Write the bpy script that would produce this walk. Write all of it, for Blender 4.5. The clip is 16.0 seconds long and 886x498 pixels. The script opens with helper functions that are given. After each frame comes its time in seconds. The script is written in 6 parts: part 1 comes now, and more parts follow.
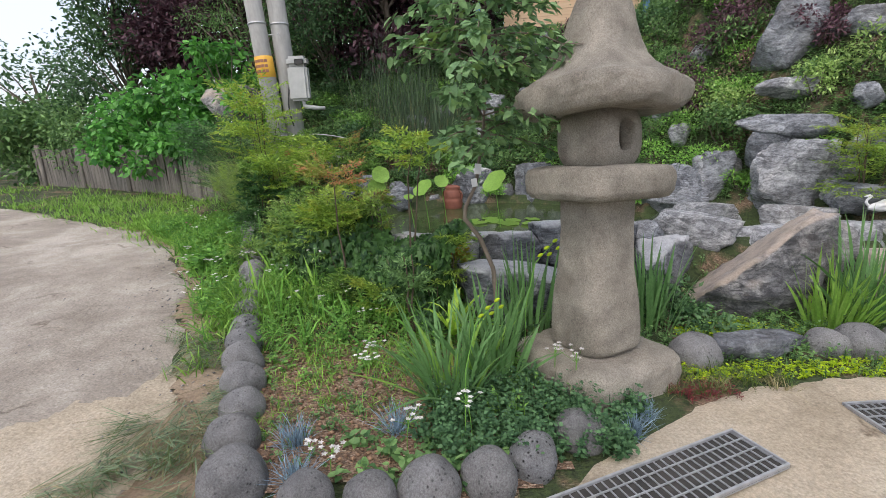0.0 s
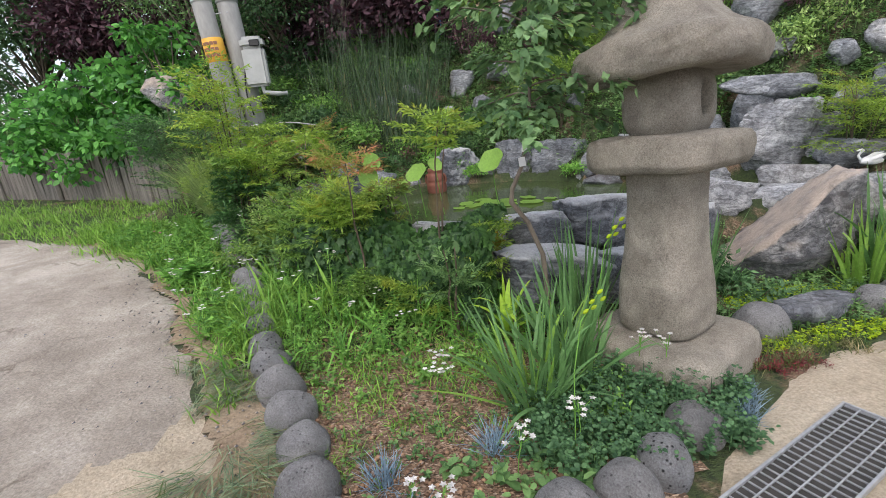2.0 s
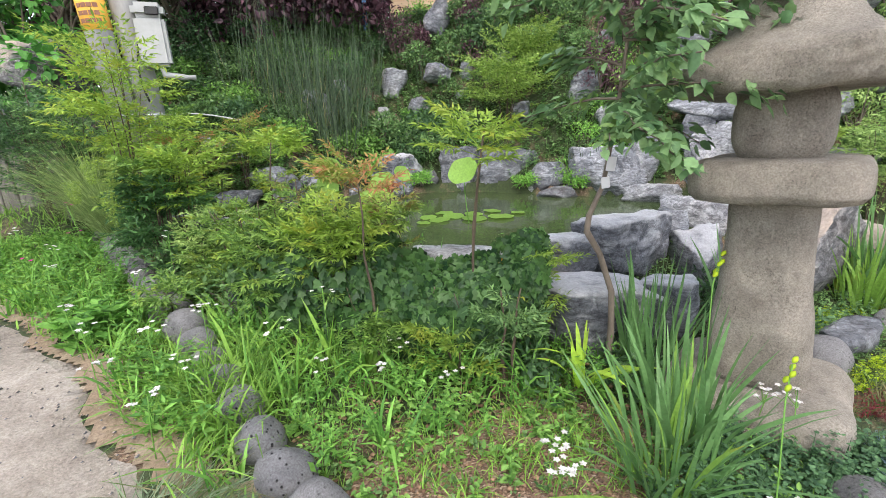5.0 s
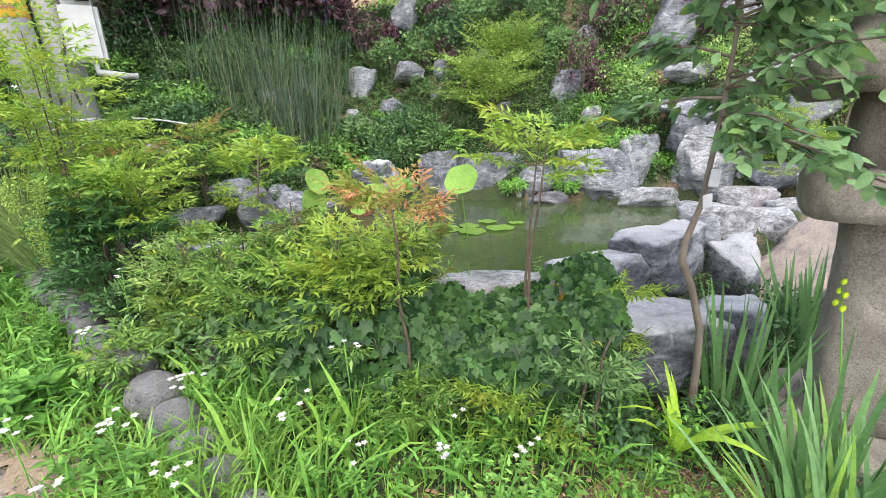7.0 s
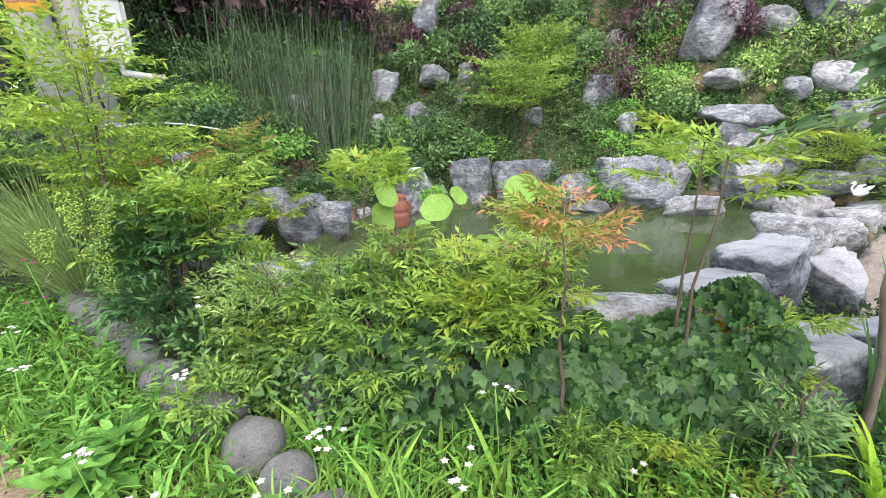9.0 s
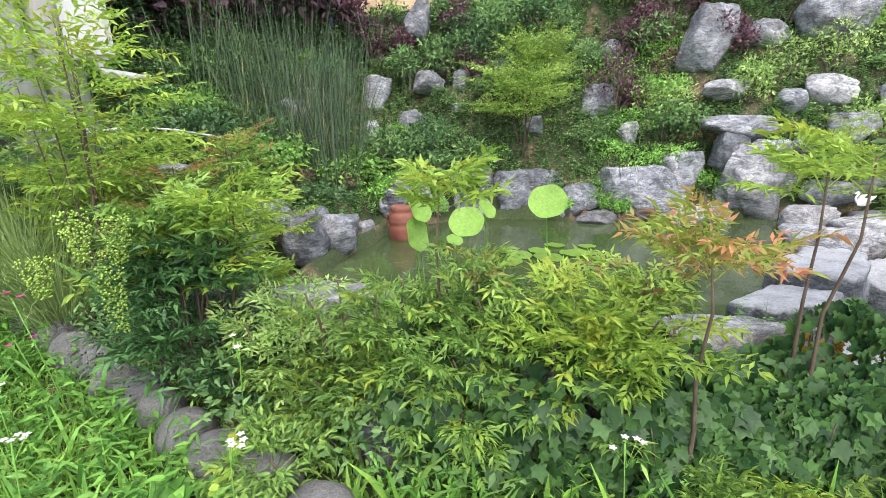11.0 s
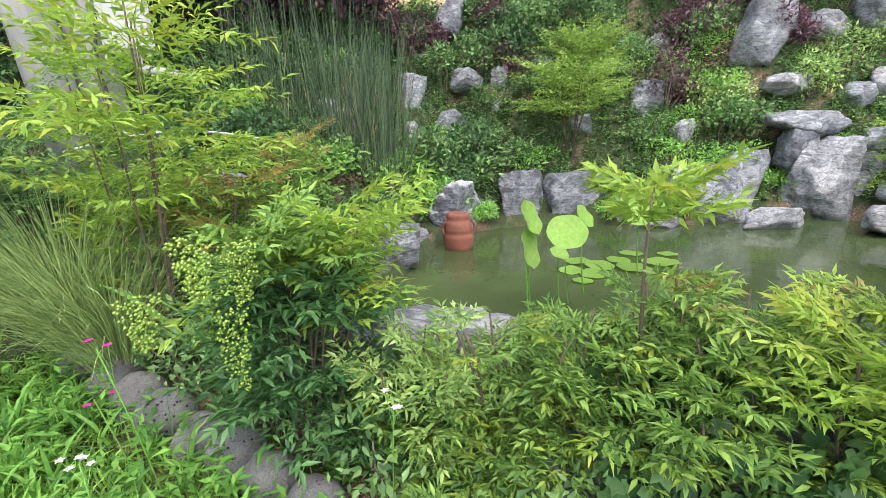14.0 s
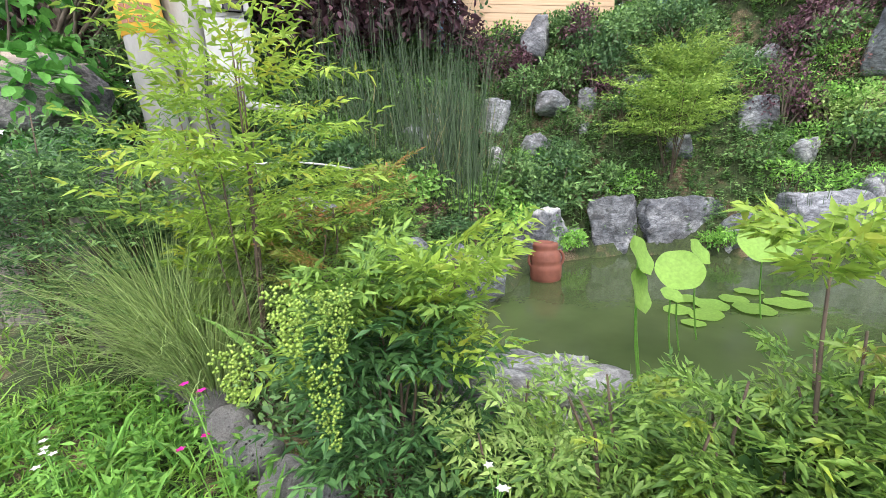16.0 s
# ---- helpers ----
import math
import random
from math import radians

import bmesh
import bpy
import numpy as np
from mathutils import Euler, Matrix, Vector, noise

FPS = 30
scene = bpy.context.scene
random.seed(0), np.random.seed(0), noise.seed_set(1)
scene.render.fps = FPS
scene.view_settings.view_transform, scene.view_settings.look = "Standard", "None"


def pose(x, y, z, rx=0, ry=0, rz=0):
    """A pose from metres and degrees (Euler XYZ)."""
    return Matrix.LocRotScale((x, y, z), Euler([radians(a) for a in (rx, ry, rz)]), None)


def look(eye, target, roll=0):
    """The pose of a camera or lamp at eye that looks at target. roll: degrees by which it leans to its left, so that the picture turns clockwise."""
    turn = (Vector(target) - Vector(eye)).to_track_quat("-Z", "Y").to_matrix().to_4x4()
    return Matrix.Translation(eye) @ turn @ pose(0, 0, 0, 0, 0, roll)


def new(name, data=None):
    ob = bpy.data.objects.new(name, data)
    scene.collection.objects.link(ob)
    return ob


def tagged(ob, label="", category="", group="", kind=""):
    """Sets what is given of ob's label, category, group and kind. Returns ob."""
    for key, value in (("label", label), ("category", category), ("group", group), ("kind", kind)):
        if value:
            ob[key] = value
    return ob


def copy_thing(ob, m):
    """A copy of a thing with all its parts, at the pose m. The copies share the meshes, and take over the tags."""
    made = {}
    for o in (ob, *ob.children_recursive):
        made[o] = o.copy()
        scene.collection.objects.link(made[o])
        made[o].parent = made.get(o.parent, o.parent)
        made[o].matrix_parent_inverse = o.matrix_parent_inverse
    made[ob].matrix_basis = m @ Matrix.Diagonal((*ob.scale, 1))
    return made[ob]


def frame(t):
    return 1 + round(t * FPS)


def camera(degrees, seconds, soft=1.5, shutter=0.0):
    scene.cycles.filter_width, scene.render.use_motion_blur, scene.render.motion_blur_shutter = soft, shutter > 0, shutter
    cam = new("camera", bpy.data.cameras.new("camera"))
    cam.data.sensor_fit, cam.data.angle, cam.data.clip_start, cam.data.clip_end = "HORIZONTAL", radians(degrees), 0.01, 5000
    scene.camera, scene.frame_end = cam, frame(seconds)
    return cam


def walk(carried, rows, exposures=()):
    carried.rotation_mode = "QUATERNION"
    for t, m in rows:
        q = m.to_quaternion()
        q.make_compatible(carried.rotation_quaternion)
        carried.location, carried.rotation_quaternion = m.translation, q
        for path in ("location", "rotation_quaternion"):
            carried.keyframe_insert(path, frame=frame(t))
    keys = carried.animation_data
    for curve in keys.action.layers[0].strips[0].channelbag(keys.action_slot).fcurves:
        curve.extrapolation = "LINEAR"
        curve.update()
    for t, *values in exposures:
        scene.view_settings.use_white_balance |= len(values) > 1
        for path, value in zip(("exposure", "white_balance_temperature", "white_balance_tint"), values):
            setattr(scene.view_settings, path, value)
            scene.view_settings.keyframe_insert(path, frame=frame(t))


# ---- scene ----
cam = camera(88.6, 16.0, soft=0.85)
METRES, EYE, TILT, LEAN, TURN = 6.0, 1.5, -14.0, 2.2, 0.0
ROWS = [
    (0.0, 0.0, 0.0, 0.0, 0.0, 0.0, 0.0),
    (0.5, -0.046, -0.0013, -0.0011, -1.23, -0.94, 1.08),
    (1.0, -0.0751, 0.003, -0.0026, -2.13, -1.67, 1.72),
    (1.5, -0.0958, 0.0341, -0.0017, -4.22, -2.03, 3.73),
    (2.0, -0.1106, 0.0648, 0.0135, -6.48, -2.4, 4.81),
    (2.5, -0.1277, 0.0785, 0.0154, -8.25, -2.89, 4.4),
    (3.0, -0.1703, 0.0924, 0.0228, -11.26, -2.93, 4.2),
    (3.5, -0.2023, 0.1045, 0.0321, -13.17, -3.17, 4.03),
    (4.0, -0.2182, 0.1395, 0.0358, -15.4, -3.28, 3.89),
    (6.5, -0.2766, 0.324, 0.0838, -26.74, -3.51, 6.68),
    (7.0, -0.2855, 0.3445, 0.0895, -27.09, -3.67, 6.65),
    (7.5, -0.3184, 0.3692, 0.0972, -27.13, -3.39, 6.25),
    (8.0, -0.3516, 0.3972, 0.1076, -27.42, -3.22, 6.53),
    (10.5, -0.3995, 0.5167, 0.1368, -33.14, -3.68, 7.02),
    (11.0, -0.4257, 0.5407, 0.141, -33.9, -3.06, 7.31),
    (11.5, -0.4332, 0.5564, 0.1417, -34.44, -3.0, 7.19),
    (12.0, -0.4277, 0.592, 0.1453, -34.87, -3.0, 7.47),
    (12.5, -0.4219, 0.6225, 0.1572, -35.2, -3.26, 8.24),
    (13.0, -0.4303, 0.6351, 0.1603, -35.14, -3.65, 8.44),
    (13.5, -0.4582, 0.6523, 0.1664, -35.08, -3.41, 8.19),
    (14.0, -0.4886, 0.6741, 0.1702, -34.89, -2.94, 8.21),
    (14.5, -0.5019, 0.685, 0.172, -34.22, -2.01, 7.42),
    (15.0, -0.4981, 0.699, 0.1758, -32.87, -1.36, 7.06),
    (15.5, -0.4927, 0.7075, 0.1839, -29.4, 0.01, 7.1),
    (16.0, -0.4866, 0.7112, 0.1876, -25.58, 0.98, 7.3),
]
walk(cam, [(t, pose(0, 0, EYE, TILT, LEAN, TURN) @ pose(METRES * x, METRES * y, METRES * z, 90 + pitch, roll, yaw)) for t, x, y, z, yaw, pitch, roll in ROWS],
     [(0.0, -0.47), (1.5, -0.46), (2.5, -0.2), (4.0, 0.02), (6.5, 0.38), (7.5, 0.46), (16.0, 0.48)])

# ---- world and light ----
world = bpy.data.worlds.new("overcast_sky")
scene.world = world
world.use_nodes = True
wn = world.node_tree
wn.nodes.clear()
w_out = wn.nodes.new("ShaderNodeOutputWorld")
w_bg = wn.nodes.new("ShaderNodeBackground")
w_sky = wn.nodes.new("ShaderNodeTexSky")
w_sky.sky_type = "NISHITA"
w_sky.sun_disc = False
w_sky.sun_elevation = radians(58)
w_sky.sun_rotation = radians(200)
w_sky.air_density, w_sky.dust_density, w_sky.ozone_density = 1.0, 5.0, 1.0
w_bg.inputs["Strength"].default_value = 0.355
w_cloud = wn.nodes.new("ShaderNodeMix")
w_cloud.data_type = "RGBA"
w_cloud.inputs[0].default_value = 0.45
w_cloud.inputs[7].default_value = (6.1, 6.2, 7.0, 1.0)
wn.links.new(w_sky.outputs[0], w_cloud.inputs[6])
wn.links.new(w_cloud.outputs[2], w_bg.inputs[0])
wn.links.new(w_bg.outputs[0], w_out.inputs[0])
sun_data = bpy.data.lights.new("sun", "SUN")
sun_data.energy, sun_data.angle, sun_data.color = 0.6, radians(40), (1.0, 0.97, 0.92)
sun = new("sun", sun_data)
sun.matrix_world = look((-4, -9, 16), (0, 4, 0))

# ---- materials ----


def node_mat(name):
    m = bpy.data.materials.new(name)
    m.use_nodes = True
    nt = m.node_tree
    nt.nodes.clear()
    out = nt.nodes.new("ShaderNodeOutputMaterial")
    b = nt.nodes.new("ShaderNodeBsdfPrincipled")
    nt.links.new(b.outputs[0], out.inputs[0])
    return m, nt, b, out


def add(nt, kind, **values):
    n = nt.nodes.new(kind)
    for k, v in values.items():
        n.inputs[k].default_value = v
    return n


def ramp(nt, fac, stops):
    r = nt.nodes.new("ShaderNodeValToRGB")
    e = r.color_ramp.elements
    while len(e) < len(stops):
        e.new(0.5)
    for el, (p, c) in zip(e, stops):
        el.position, el.color = p, (*c, 1)
    nt.links.new(fac, r.inputs[0])
    return r.outputs[0]


def mix(nt, fac, a, b, blend="MIX"):
    n = nt.nodes.new("ShaderNodeMix")
    n.data_type, n.blend_type = "RGBA", blend
    for sock, v in ((n.inputs[0], fac), (n.inputs[6], a), (n.inputs[7], b)):
        if isinstance(v, (int, float)):
            sock.default_value = v
        elif isinstance(v, tuple):
            sock.default_value = (*v, 1)
        else:
            nt.links.new(v, sock)
    return n.outputs[2]


def noise_tex(nt, vec, scale, detail=6.0, rough=0.6, dist=0.0):
    n = add(nt, "ShaderNodeTexNoise", Scale=scale, Detail=detail, Roughness=rough, Distortion=dist)
    nt.links.new(vec, n.inputs["Vector"])
    return n.outputs["Fac"]


def coords(nt, which="Object", scale=(1, 1, 1), spin=(0, 0, 0), shift=False):
    tc = nt.nodes.new("ShaderNodeTexCoord")
    mp = nt.nodes.new("ShaderNodeMapping")
    mp.inputs["Scale"].default_value = scale
    mp.inputs["Rotation"].default_value = [radians(a) for a in spin]
    nt.links.new(tc.outputs[which], mp.inputs["Vector"])
    if not shift:
        return mp.outputs[0]
    oi = nt.nodes.new("ShaderNodeObjectInfo")
    mul = nt.nodes.new("ShaderNodeMath")
    mul.operation = "MULTIPLY"
    mul.inputs[1].default_value = 37.0
    nt.links.new(oi.outputs["Random"], mul.inputs[0])
    va = nt.nodes.new("ShaderNodeVectorMath")
    nt.links.new(mp.outputs[0], va.inputs[0])
    nt.links.new(mul.outputs[0], va.inputs[1])
    return va.outputs[0]


def bump(nt, b, height, strength=0.4, dist=0.02, prev=None):
    n = add(nt, "ShaderNodeBump", Strength=strength, Distance=dist)
    nt.links.new(height, n.inputs["Height"])
    if prev is not None:
        nt.links.new(prev, n.inputs["Normal"])
    nt.links.new(n.outputs[0], b.inputs["Normal"])
    return n.outputs[0]


def leaf_mat(name, dark, light, tint=None, rough=0.5, glow=0.3, share=0.12):
    """Leaves: each island takes a shade between dark and light; a share of them takes the tint."""
    m, nt, b, out = node_mat(name)
    if light[1] > light[0] * 1.05:
        dark, light = ((c[0] * 1.06, c[1] * 1.26, c[2] * 1.48) for c in (dark, light))
    geo = nt.nodes.new("ShaderNodeNewGeometry")
    col = ramp(nt, geo.outputs["Random Per Island"], [(0.0, dark), (0.75, light), (1.0, tuple(min(1, c * 1.25) for c in light))])
    oi = nt.nodes.new("ShaderNodeObjectInfo")
    hs = add(nt, "ShaderNodeHueSaturation")
    mr = add(nt, "ShaderNodeMapRange")
    mr.inputs["To Min"].default_value, mr.inputs["To Max"].default_value = 0.88, 1.14
    nt.links.new(oi.outputs["Random"], mr.inputs[0])
    nt.links.new(mr.outputs[0], hs.inputs["Value"])
    nz = noise_tex(nt, coords(nt), 3.5, 3.0)
    if tint:
        edge = ramp(nt, nz, [(0.62 - share, (0, 0, 0)), (0.74 - share, (1, 1, 1))])
        col = mix(nt, edge, col, tint)
    shade = ramp(nt, noise_tex(nt, coords(nt), 40.0, 2.0), [(0.3, (0.8, 0.8, 0.8)), (0.7, (1.1, 1.1, 1.1))])
    col = mix(nt, 1.0, col, shade, "MULTIPLY")
    nt.links.new(col, hs.inputs["Color"])
    nt.links.new(hs.outputs[0], b.inputs["Base Color"])
    b.inputs["Roughness"].default_value = rough
    b.inputs["Specular IOR Level"].default_value = 0.3
    tr = nt.nodes.new("ShaderNodeBsdfTranslucent")
    nt.links.new(hs.outputs[0], tr.inputs["Color"])
    ms = add(nt, "ShaderNodeMixShader", Fac=glow)
    nt.links.new(b.outputs[0], ms.inputs[1])
    nt.links.new(tr.outputs[0], ms.inputs[2])
    nt.links.new(ms.outputs[0], out.inputs[0])
    return m


def rock_mat(name, dark, mid, pale, warm=(0.36, 0.28, 0.2), warmth=0.25, face_col=None, face=(-0.55, -0.15, 0.82)):
    m, nt, b, out = node_mat(name)
    v = coords(nt, shift=True)
    vs = coords(nt, scale=(1.0, 1.2, 2.3), spin=(35, 25, 10), shift=True)
    base = ramp(nt, noise_tex(nt, v, 2.2, 9.0, 0.68, 0.6), [(0.28, dark), (0.5, mid), (0.68, pale)])
    veins = ramp(nt, noise_tex(nt, vs, 7.0, 9.0, 0.78, 1.4), [(0.38, tuple(c * 0.5 for c in dark)), (0.5, (0.5, 0.5, 0.5)), (0.61, (1.0, 1.0, 1.0))])
    col = mix(nt, 0.62, base, veins, "OVERLAY")
    vo = add(nt, "ShaderNodeTexVoronoi", Scale=4.5)
    vo.feature = "DISTANCE_TO_EDGE"
    nt.links.new(vs, vo.inputs["Vector"])
    seams = ramp(nt, vo.outputs["Distance"], [(0.0, (0.45, 0.45, 0.46)), (0.035, (1, 1, 1))])
    col = mix(nt, 0.6, col, seams, "MULTIPLY")
    patch = ramp(nt, noise_tex(nt, v, 4.2, 8.0, 0.72, 0.8), [(0.55, (0, 0, 0)), (0.66, (0.6, 0.6, 0.6))])
    col = mix(nt, patch, col, tuple(min(0.8, c * 1.15) for c in pale))
    soot = ramp(nt, noise_tex(nt, vs, 3.1, 8.0, 0.7, 1.0), [(0.36, (0.8, 0.8, 0.8)), (0.46, (0, 0, 0))])
    col = mix(nt, soot, col, tuple(c * 0.75 for c in dark))
    wm = ramp(nt, noise_tex(nt, v, 1.4, 4.0), [(0.5, (0, 0, 0)), (0.68, (1, 1, 1))])
    wn2 = nt.nodes.new("ShaderNodeMath")
    wn2.operation = "MULTIPLY"
    wn2.inputs[1].default_value = warmth
    nt.links.new(wm, wn2.inputs[0])
    col = mix(nt, wn2.outputs[0], col, warm)
    # second colour on surfaces turned towards the face direction, broken up by noise
    if face_col:
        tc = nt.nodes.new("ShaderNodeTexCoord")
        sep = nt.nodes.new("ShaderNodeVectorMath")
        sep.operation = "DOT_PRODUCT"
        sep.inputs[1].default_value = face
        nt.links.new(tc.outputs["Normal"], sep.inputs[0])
        face_mask = ramp(nt, sep.outputs["Value"], [(0.45, (0, 0, 0)), (0.72, (1, 1, 1))])
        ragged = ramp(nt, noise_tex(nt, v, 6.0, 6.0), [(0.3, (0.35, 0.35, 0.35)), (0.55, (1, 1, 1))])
        col = mix(nt, mix(nt, 1.0, face_mask, ragged, "MULTIPLY"), col, face_col)
    fine = noise_tex(nt, v, 55.0, 4.0, 0.7)
    grain = ramp(nt, fine, [(0.3, (0.72, 0.72, 0.72)), (0.7, (1.15, 1.15, 1.15))])
    col = mix(nt, 1.0, col, grain, "MULTIPLY")
    nt.links.new(col, b.inputs["Base Color"])
    b.inputs["Roughness"].default_value = 0.85
    n1 = bump(nt, b, noise_tex(nt, vs, 9.0, 9.0, 0.75, 0.8), 0.8, 0.05)
    bump(nt, b, fine, 0.5, 0.008, n1)
    return m


def pitted_mat(name, dark, light, pit=26.0, depth=0.6, pit_shade=0.75):
    m, nt, b, out = node_mat(name)
    v = coords(nt, shift=True)
    col = ramp(nt, noise_tex(nt, v, 6.0, 7.0, 0.65), [(0.3, dark), (0.7, light)])
    vo = add(nt, "ShaderNodeTexVoronoi", Scale=pit, Randomness=1.0)
    nt.links.new(v, vo.inputs["Vector"])
    holes = ramp(nt, vo.outputs["Distance"], [(0.12, (0, 0, 0)), (0.3, (1, 1, 1))])
    some = ramp(nt, noise_tex(nt, v, 7.0, 3.0), [(0.46, (1, 1, 1)), (0.56, (0, 0, 0))])
    if pit_shade < 0.7:
        holes = mix(nt, 1.0, holes, some, "LIGHTEN")
    # colour is darkened inside the pits, painting in their shade
    col = mix(nt, 1.0, col, mix(nt, pit_shade, (1.0, 1.0, 1.0), holes), "MULTIPLY")
    nt.links.new(col, b.inputs["Base Color"])
    b.inputs["Roughness"].default_value = 0.9
    fine = noise_tex(nt, v, 110.0, 5.0, 0.8)
    col = mix(nt, 1.0, col, ramp(nt, fine, [(0.34, (0.58, 0.57, 0.56)), (0.64, (1.2, 1.22, 1.21))]), "MULTIPLY")
    stain = ramp(nt, noise_tex(nt, v, 2.6, 5.0, 0.6), [(0.4, (0.8, 0.8, 0.79)), (0.58, (1, 1, 1))])
    col = mix(nt, 1.0, col, stain, "MULTIPLY")
    nt.links.new(col, b.inputs["Base Color"])
    n1 = bump(nt, b, holes, depth, 0.012)
    n2 = bump(nt, b, noise_tex(nt, v, 26.0, 7.0, 0.78), 0.9, 0.025, n1)
    bump(nt, b, fine, 0.9, 0.014, n2)
    return m


def plain_mat(name, a, c, scale=8.0, rough=0.7, metal=0.0, bump_s=0.2, stretch=(1, 1, 1)):
    m, nt, b, out = node_mat(name)
    v = coords(nt, scale=stretch, shift=True)
    f = noise_tex(nt, v, scale, 7.0, 0.65)
    nt.links.new(ramp(nt, f, [(0.3, a), (0.7, c)]), b.inputs["Base Color"])
    b.inputs["Roughness"].default_value, b.inputs["Metallic"].default_value = rough, metal
    bump(nt, b, noise_tex(nt, v, scale * 5, 5.0), bump_s, 0.01)
    return m


def soil_mat(name, moss_from):
    m, nt, b, out = node_mat(name)
    v = coords(nt)
    chips = add(nt, "ShaderNodeTexVoronoi", Scale=75.0)
    nt.links.new(coords(nt, scale=(1, 1.7, 1), spin=(0, 0, 30)), chips.inputs["Vector"])
    bits = nt.nodes.new("ShaderNodeSeparateColor")
    nt.links.new(chips.outputs["Color"], bits.inputs[0])
    col = ramp(nt, bits.outputs[0], [(0.0, (0.09, 0.06, 0.04)), (0.45, (0.19, 0.12, 0.078)), (0.85, (0.29, 0.195, 0.13)), (1.0, (0.42, 0.33, 0.25))])
    moss = ramp(nt, noise_tex(nt, v, 1.6, 6.0, 0.65), [(moss_from, (0, 0, 0)), (moss_from + 0.12, (1, 1, 1))])
    green = ramp(nt, noise_tex(nt, v, 30.0, 4.0), [(0.3, (0.02, 0.03, 0.012)), (0.7, (0.06, 0.09, 0.026))])
    col = mix(nt, moss, col, green)
    nt.links.new(col, b.inputs["Base Color"])
    b.inputs["Roughness"].default_value = 0.95
    n1 = bump(nt, b, chips.outputs["Distance"], 0.7, 0.015)
    bump(nt, b, noise_tex(nt, v, 14.0, 6.0), 0.6, 0.03, n1)
    return m


def road_mat(name, a, c, pale):
    m, nt, b, out = node_mat(name)
    v = coords(nt)
    col = ramp(nt, noise_tex(nt, v, 1.1, 10.0, 0.66, 0.15), [(0.34, a), (0.5, c), (0.64, pale)])
    fine = noise_tex(nt, v, 60.0, 5.0, 0.7)
    col = mix(nt, 1.0, col, ramp(nt, fine, [(0.32, (0.66, 0.65, 0.63)), (0.68, (1.2, 1.2, 1.19))]), "MULTIPLY")
    cr = add(nt, "ShaderNodeTexVoronoi", Scale=0.9)
    cr.feature = "DISTANCE_TO_EDGE"
    warp = nt.nodes.new("ShaderNodeVectorMath")
    nz = add(nt, "ShaderNodeTexNoise", Scale=3.0, Detail=6.0)
    nt.links.new(v, nz.inputs["Vector"])
    sc = nt.nodes.new("ShaderNodeVectorMath")
    sc.operation = "SCALE"
    sc.inputs["Scale"].default_value = 0.5
    nt.links.new(nz.outputs["Color"], sc.inputs[0])
    nt.links.new(v, warp.inputs[0])
    nt.links.new(sc.outputs[0], warp.inputs[1])
    nt.links.new(warp.outputs[0], cr.inputs["Vector"])
    crack = ramp(nt, cr.outputs["Distance"], [(0.0, (0.42, 0.39, 0.36)), (0.02, (1, 1, 1))])
    some = ramp(nt, noise_tex(nt, v, 0.8, 3.0), [(0.5, (0, 0, 0)), (0.6, (1, 1, 1))])
    col = mix(nt, some, col, mix(nt, 1.0, col, crack, "MULTIPLY"))
    nt.links.new(col, b.inputs["Base Color"])
    b.inputs["Roughness"].default_value = 0.92
    n1 = bump(nt, b, noise_tex(nt, v, 6.0, 10.0, 0.7), 0.9, 0.06)
    bump(nt, b, fine, 0.6, 0.01, n1)
    return m


def water_mat():
    m, nt, b, out = node_mat("pond_water")
    v = coords(nt)
    nt.links.new(ramp(nt, noise_tex(nt, v, 0.9, 4.0), [(0.3, (0.033, 0.052, 0.02)), (0.7, (0.072, 0.098, 0.04))]), b.inputs["Base Color"])
    b.inputs["Roughness"].default_value = 0.06
    b.inputs["IOR"].default_value = 1.33
    bump(nt, b, noise_tex(nt, v, 5.0, 3.0, 0.5, 0.4), 0.12, 0.03)
    return m


M_SOIL = soil_mat("garden_soil", 0.36)
M_CHIPS = soil_mat("reddish_chippings", 0.56)
M_VERGE = road_mat("sandy_earth", (0.2, 0.14, 0.09), (0.33, 0.25, 0.17), (0.46, 0.38, 0.28))
M_ROAD = road_mat("dusty_concrete", (0.255, 0.222, 0.184), (0.37, 0.328, 0.276), (0.51, 0.47, 0.412))
M_APRON = road_mat("cream_concrete", (0.36, 0.3, 0.215), (0.5, 0.425, 0.32), (0.6, 0.53, 0.42))
M_WATER = water_mat()
M_ROCK = rock_mat("grey_landscape_rock", (0.075, 0.082, 0.095), (0.21, 0.224, 0.246), (0.41, 0.425, 0.447), warmth=0.12)
M_ROCK_MID = rock_mat("white_crusted_rock", (0.1, 0.104, 0.115), (0.27, 0.28, 0.295), (0.52, 0.53, 0.545), warmth=0.12)
M_ROCK_PALE = rock_mat("pale_landscape_rock", (0.13, 0.134, 0.145), (0.33, 0.34, 0.355), (0.56, 0.57, 0.58), warmth=0.15)
M_ROCK_DARK = rock_mat("dark_landscape_rock", (0.05, 0.055, 0.065), (0.14, 0.15, 0.168), (0.34, 0.355, 0.375), warmth=0.1)
M_ROCK_TAN = rock_mat("tan_faced_rock", (0.05, 0.052, 0.06), (0.15, 0.15, 0.16), (0.42, 0.41, 0.4), warmth=0.15, face_col=(0.5, 0.42, 0.35))
M_ROCK_PALE_TOP = rock_mat("dark_rock_with_pale_top", (0.05, 0.055, 0.065), (0.15, 0.16, 0.178), (0.4, 0.415, 0.43), warmth=0.1, face_col=(0.5, 0.51, 0.525), face=(0.0, -0.25, 0.97))
M_BASALT = pitted_mat("basalt_cobble", (0.19, 0.187, 0.194), (0.37, 0.363, 0.366), 38.0, 0.9, 0.6)
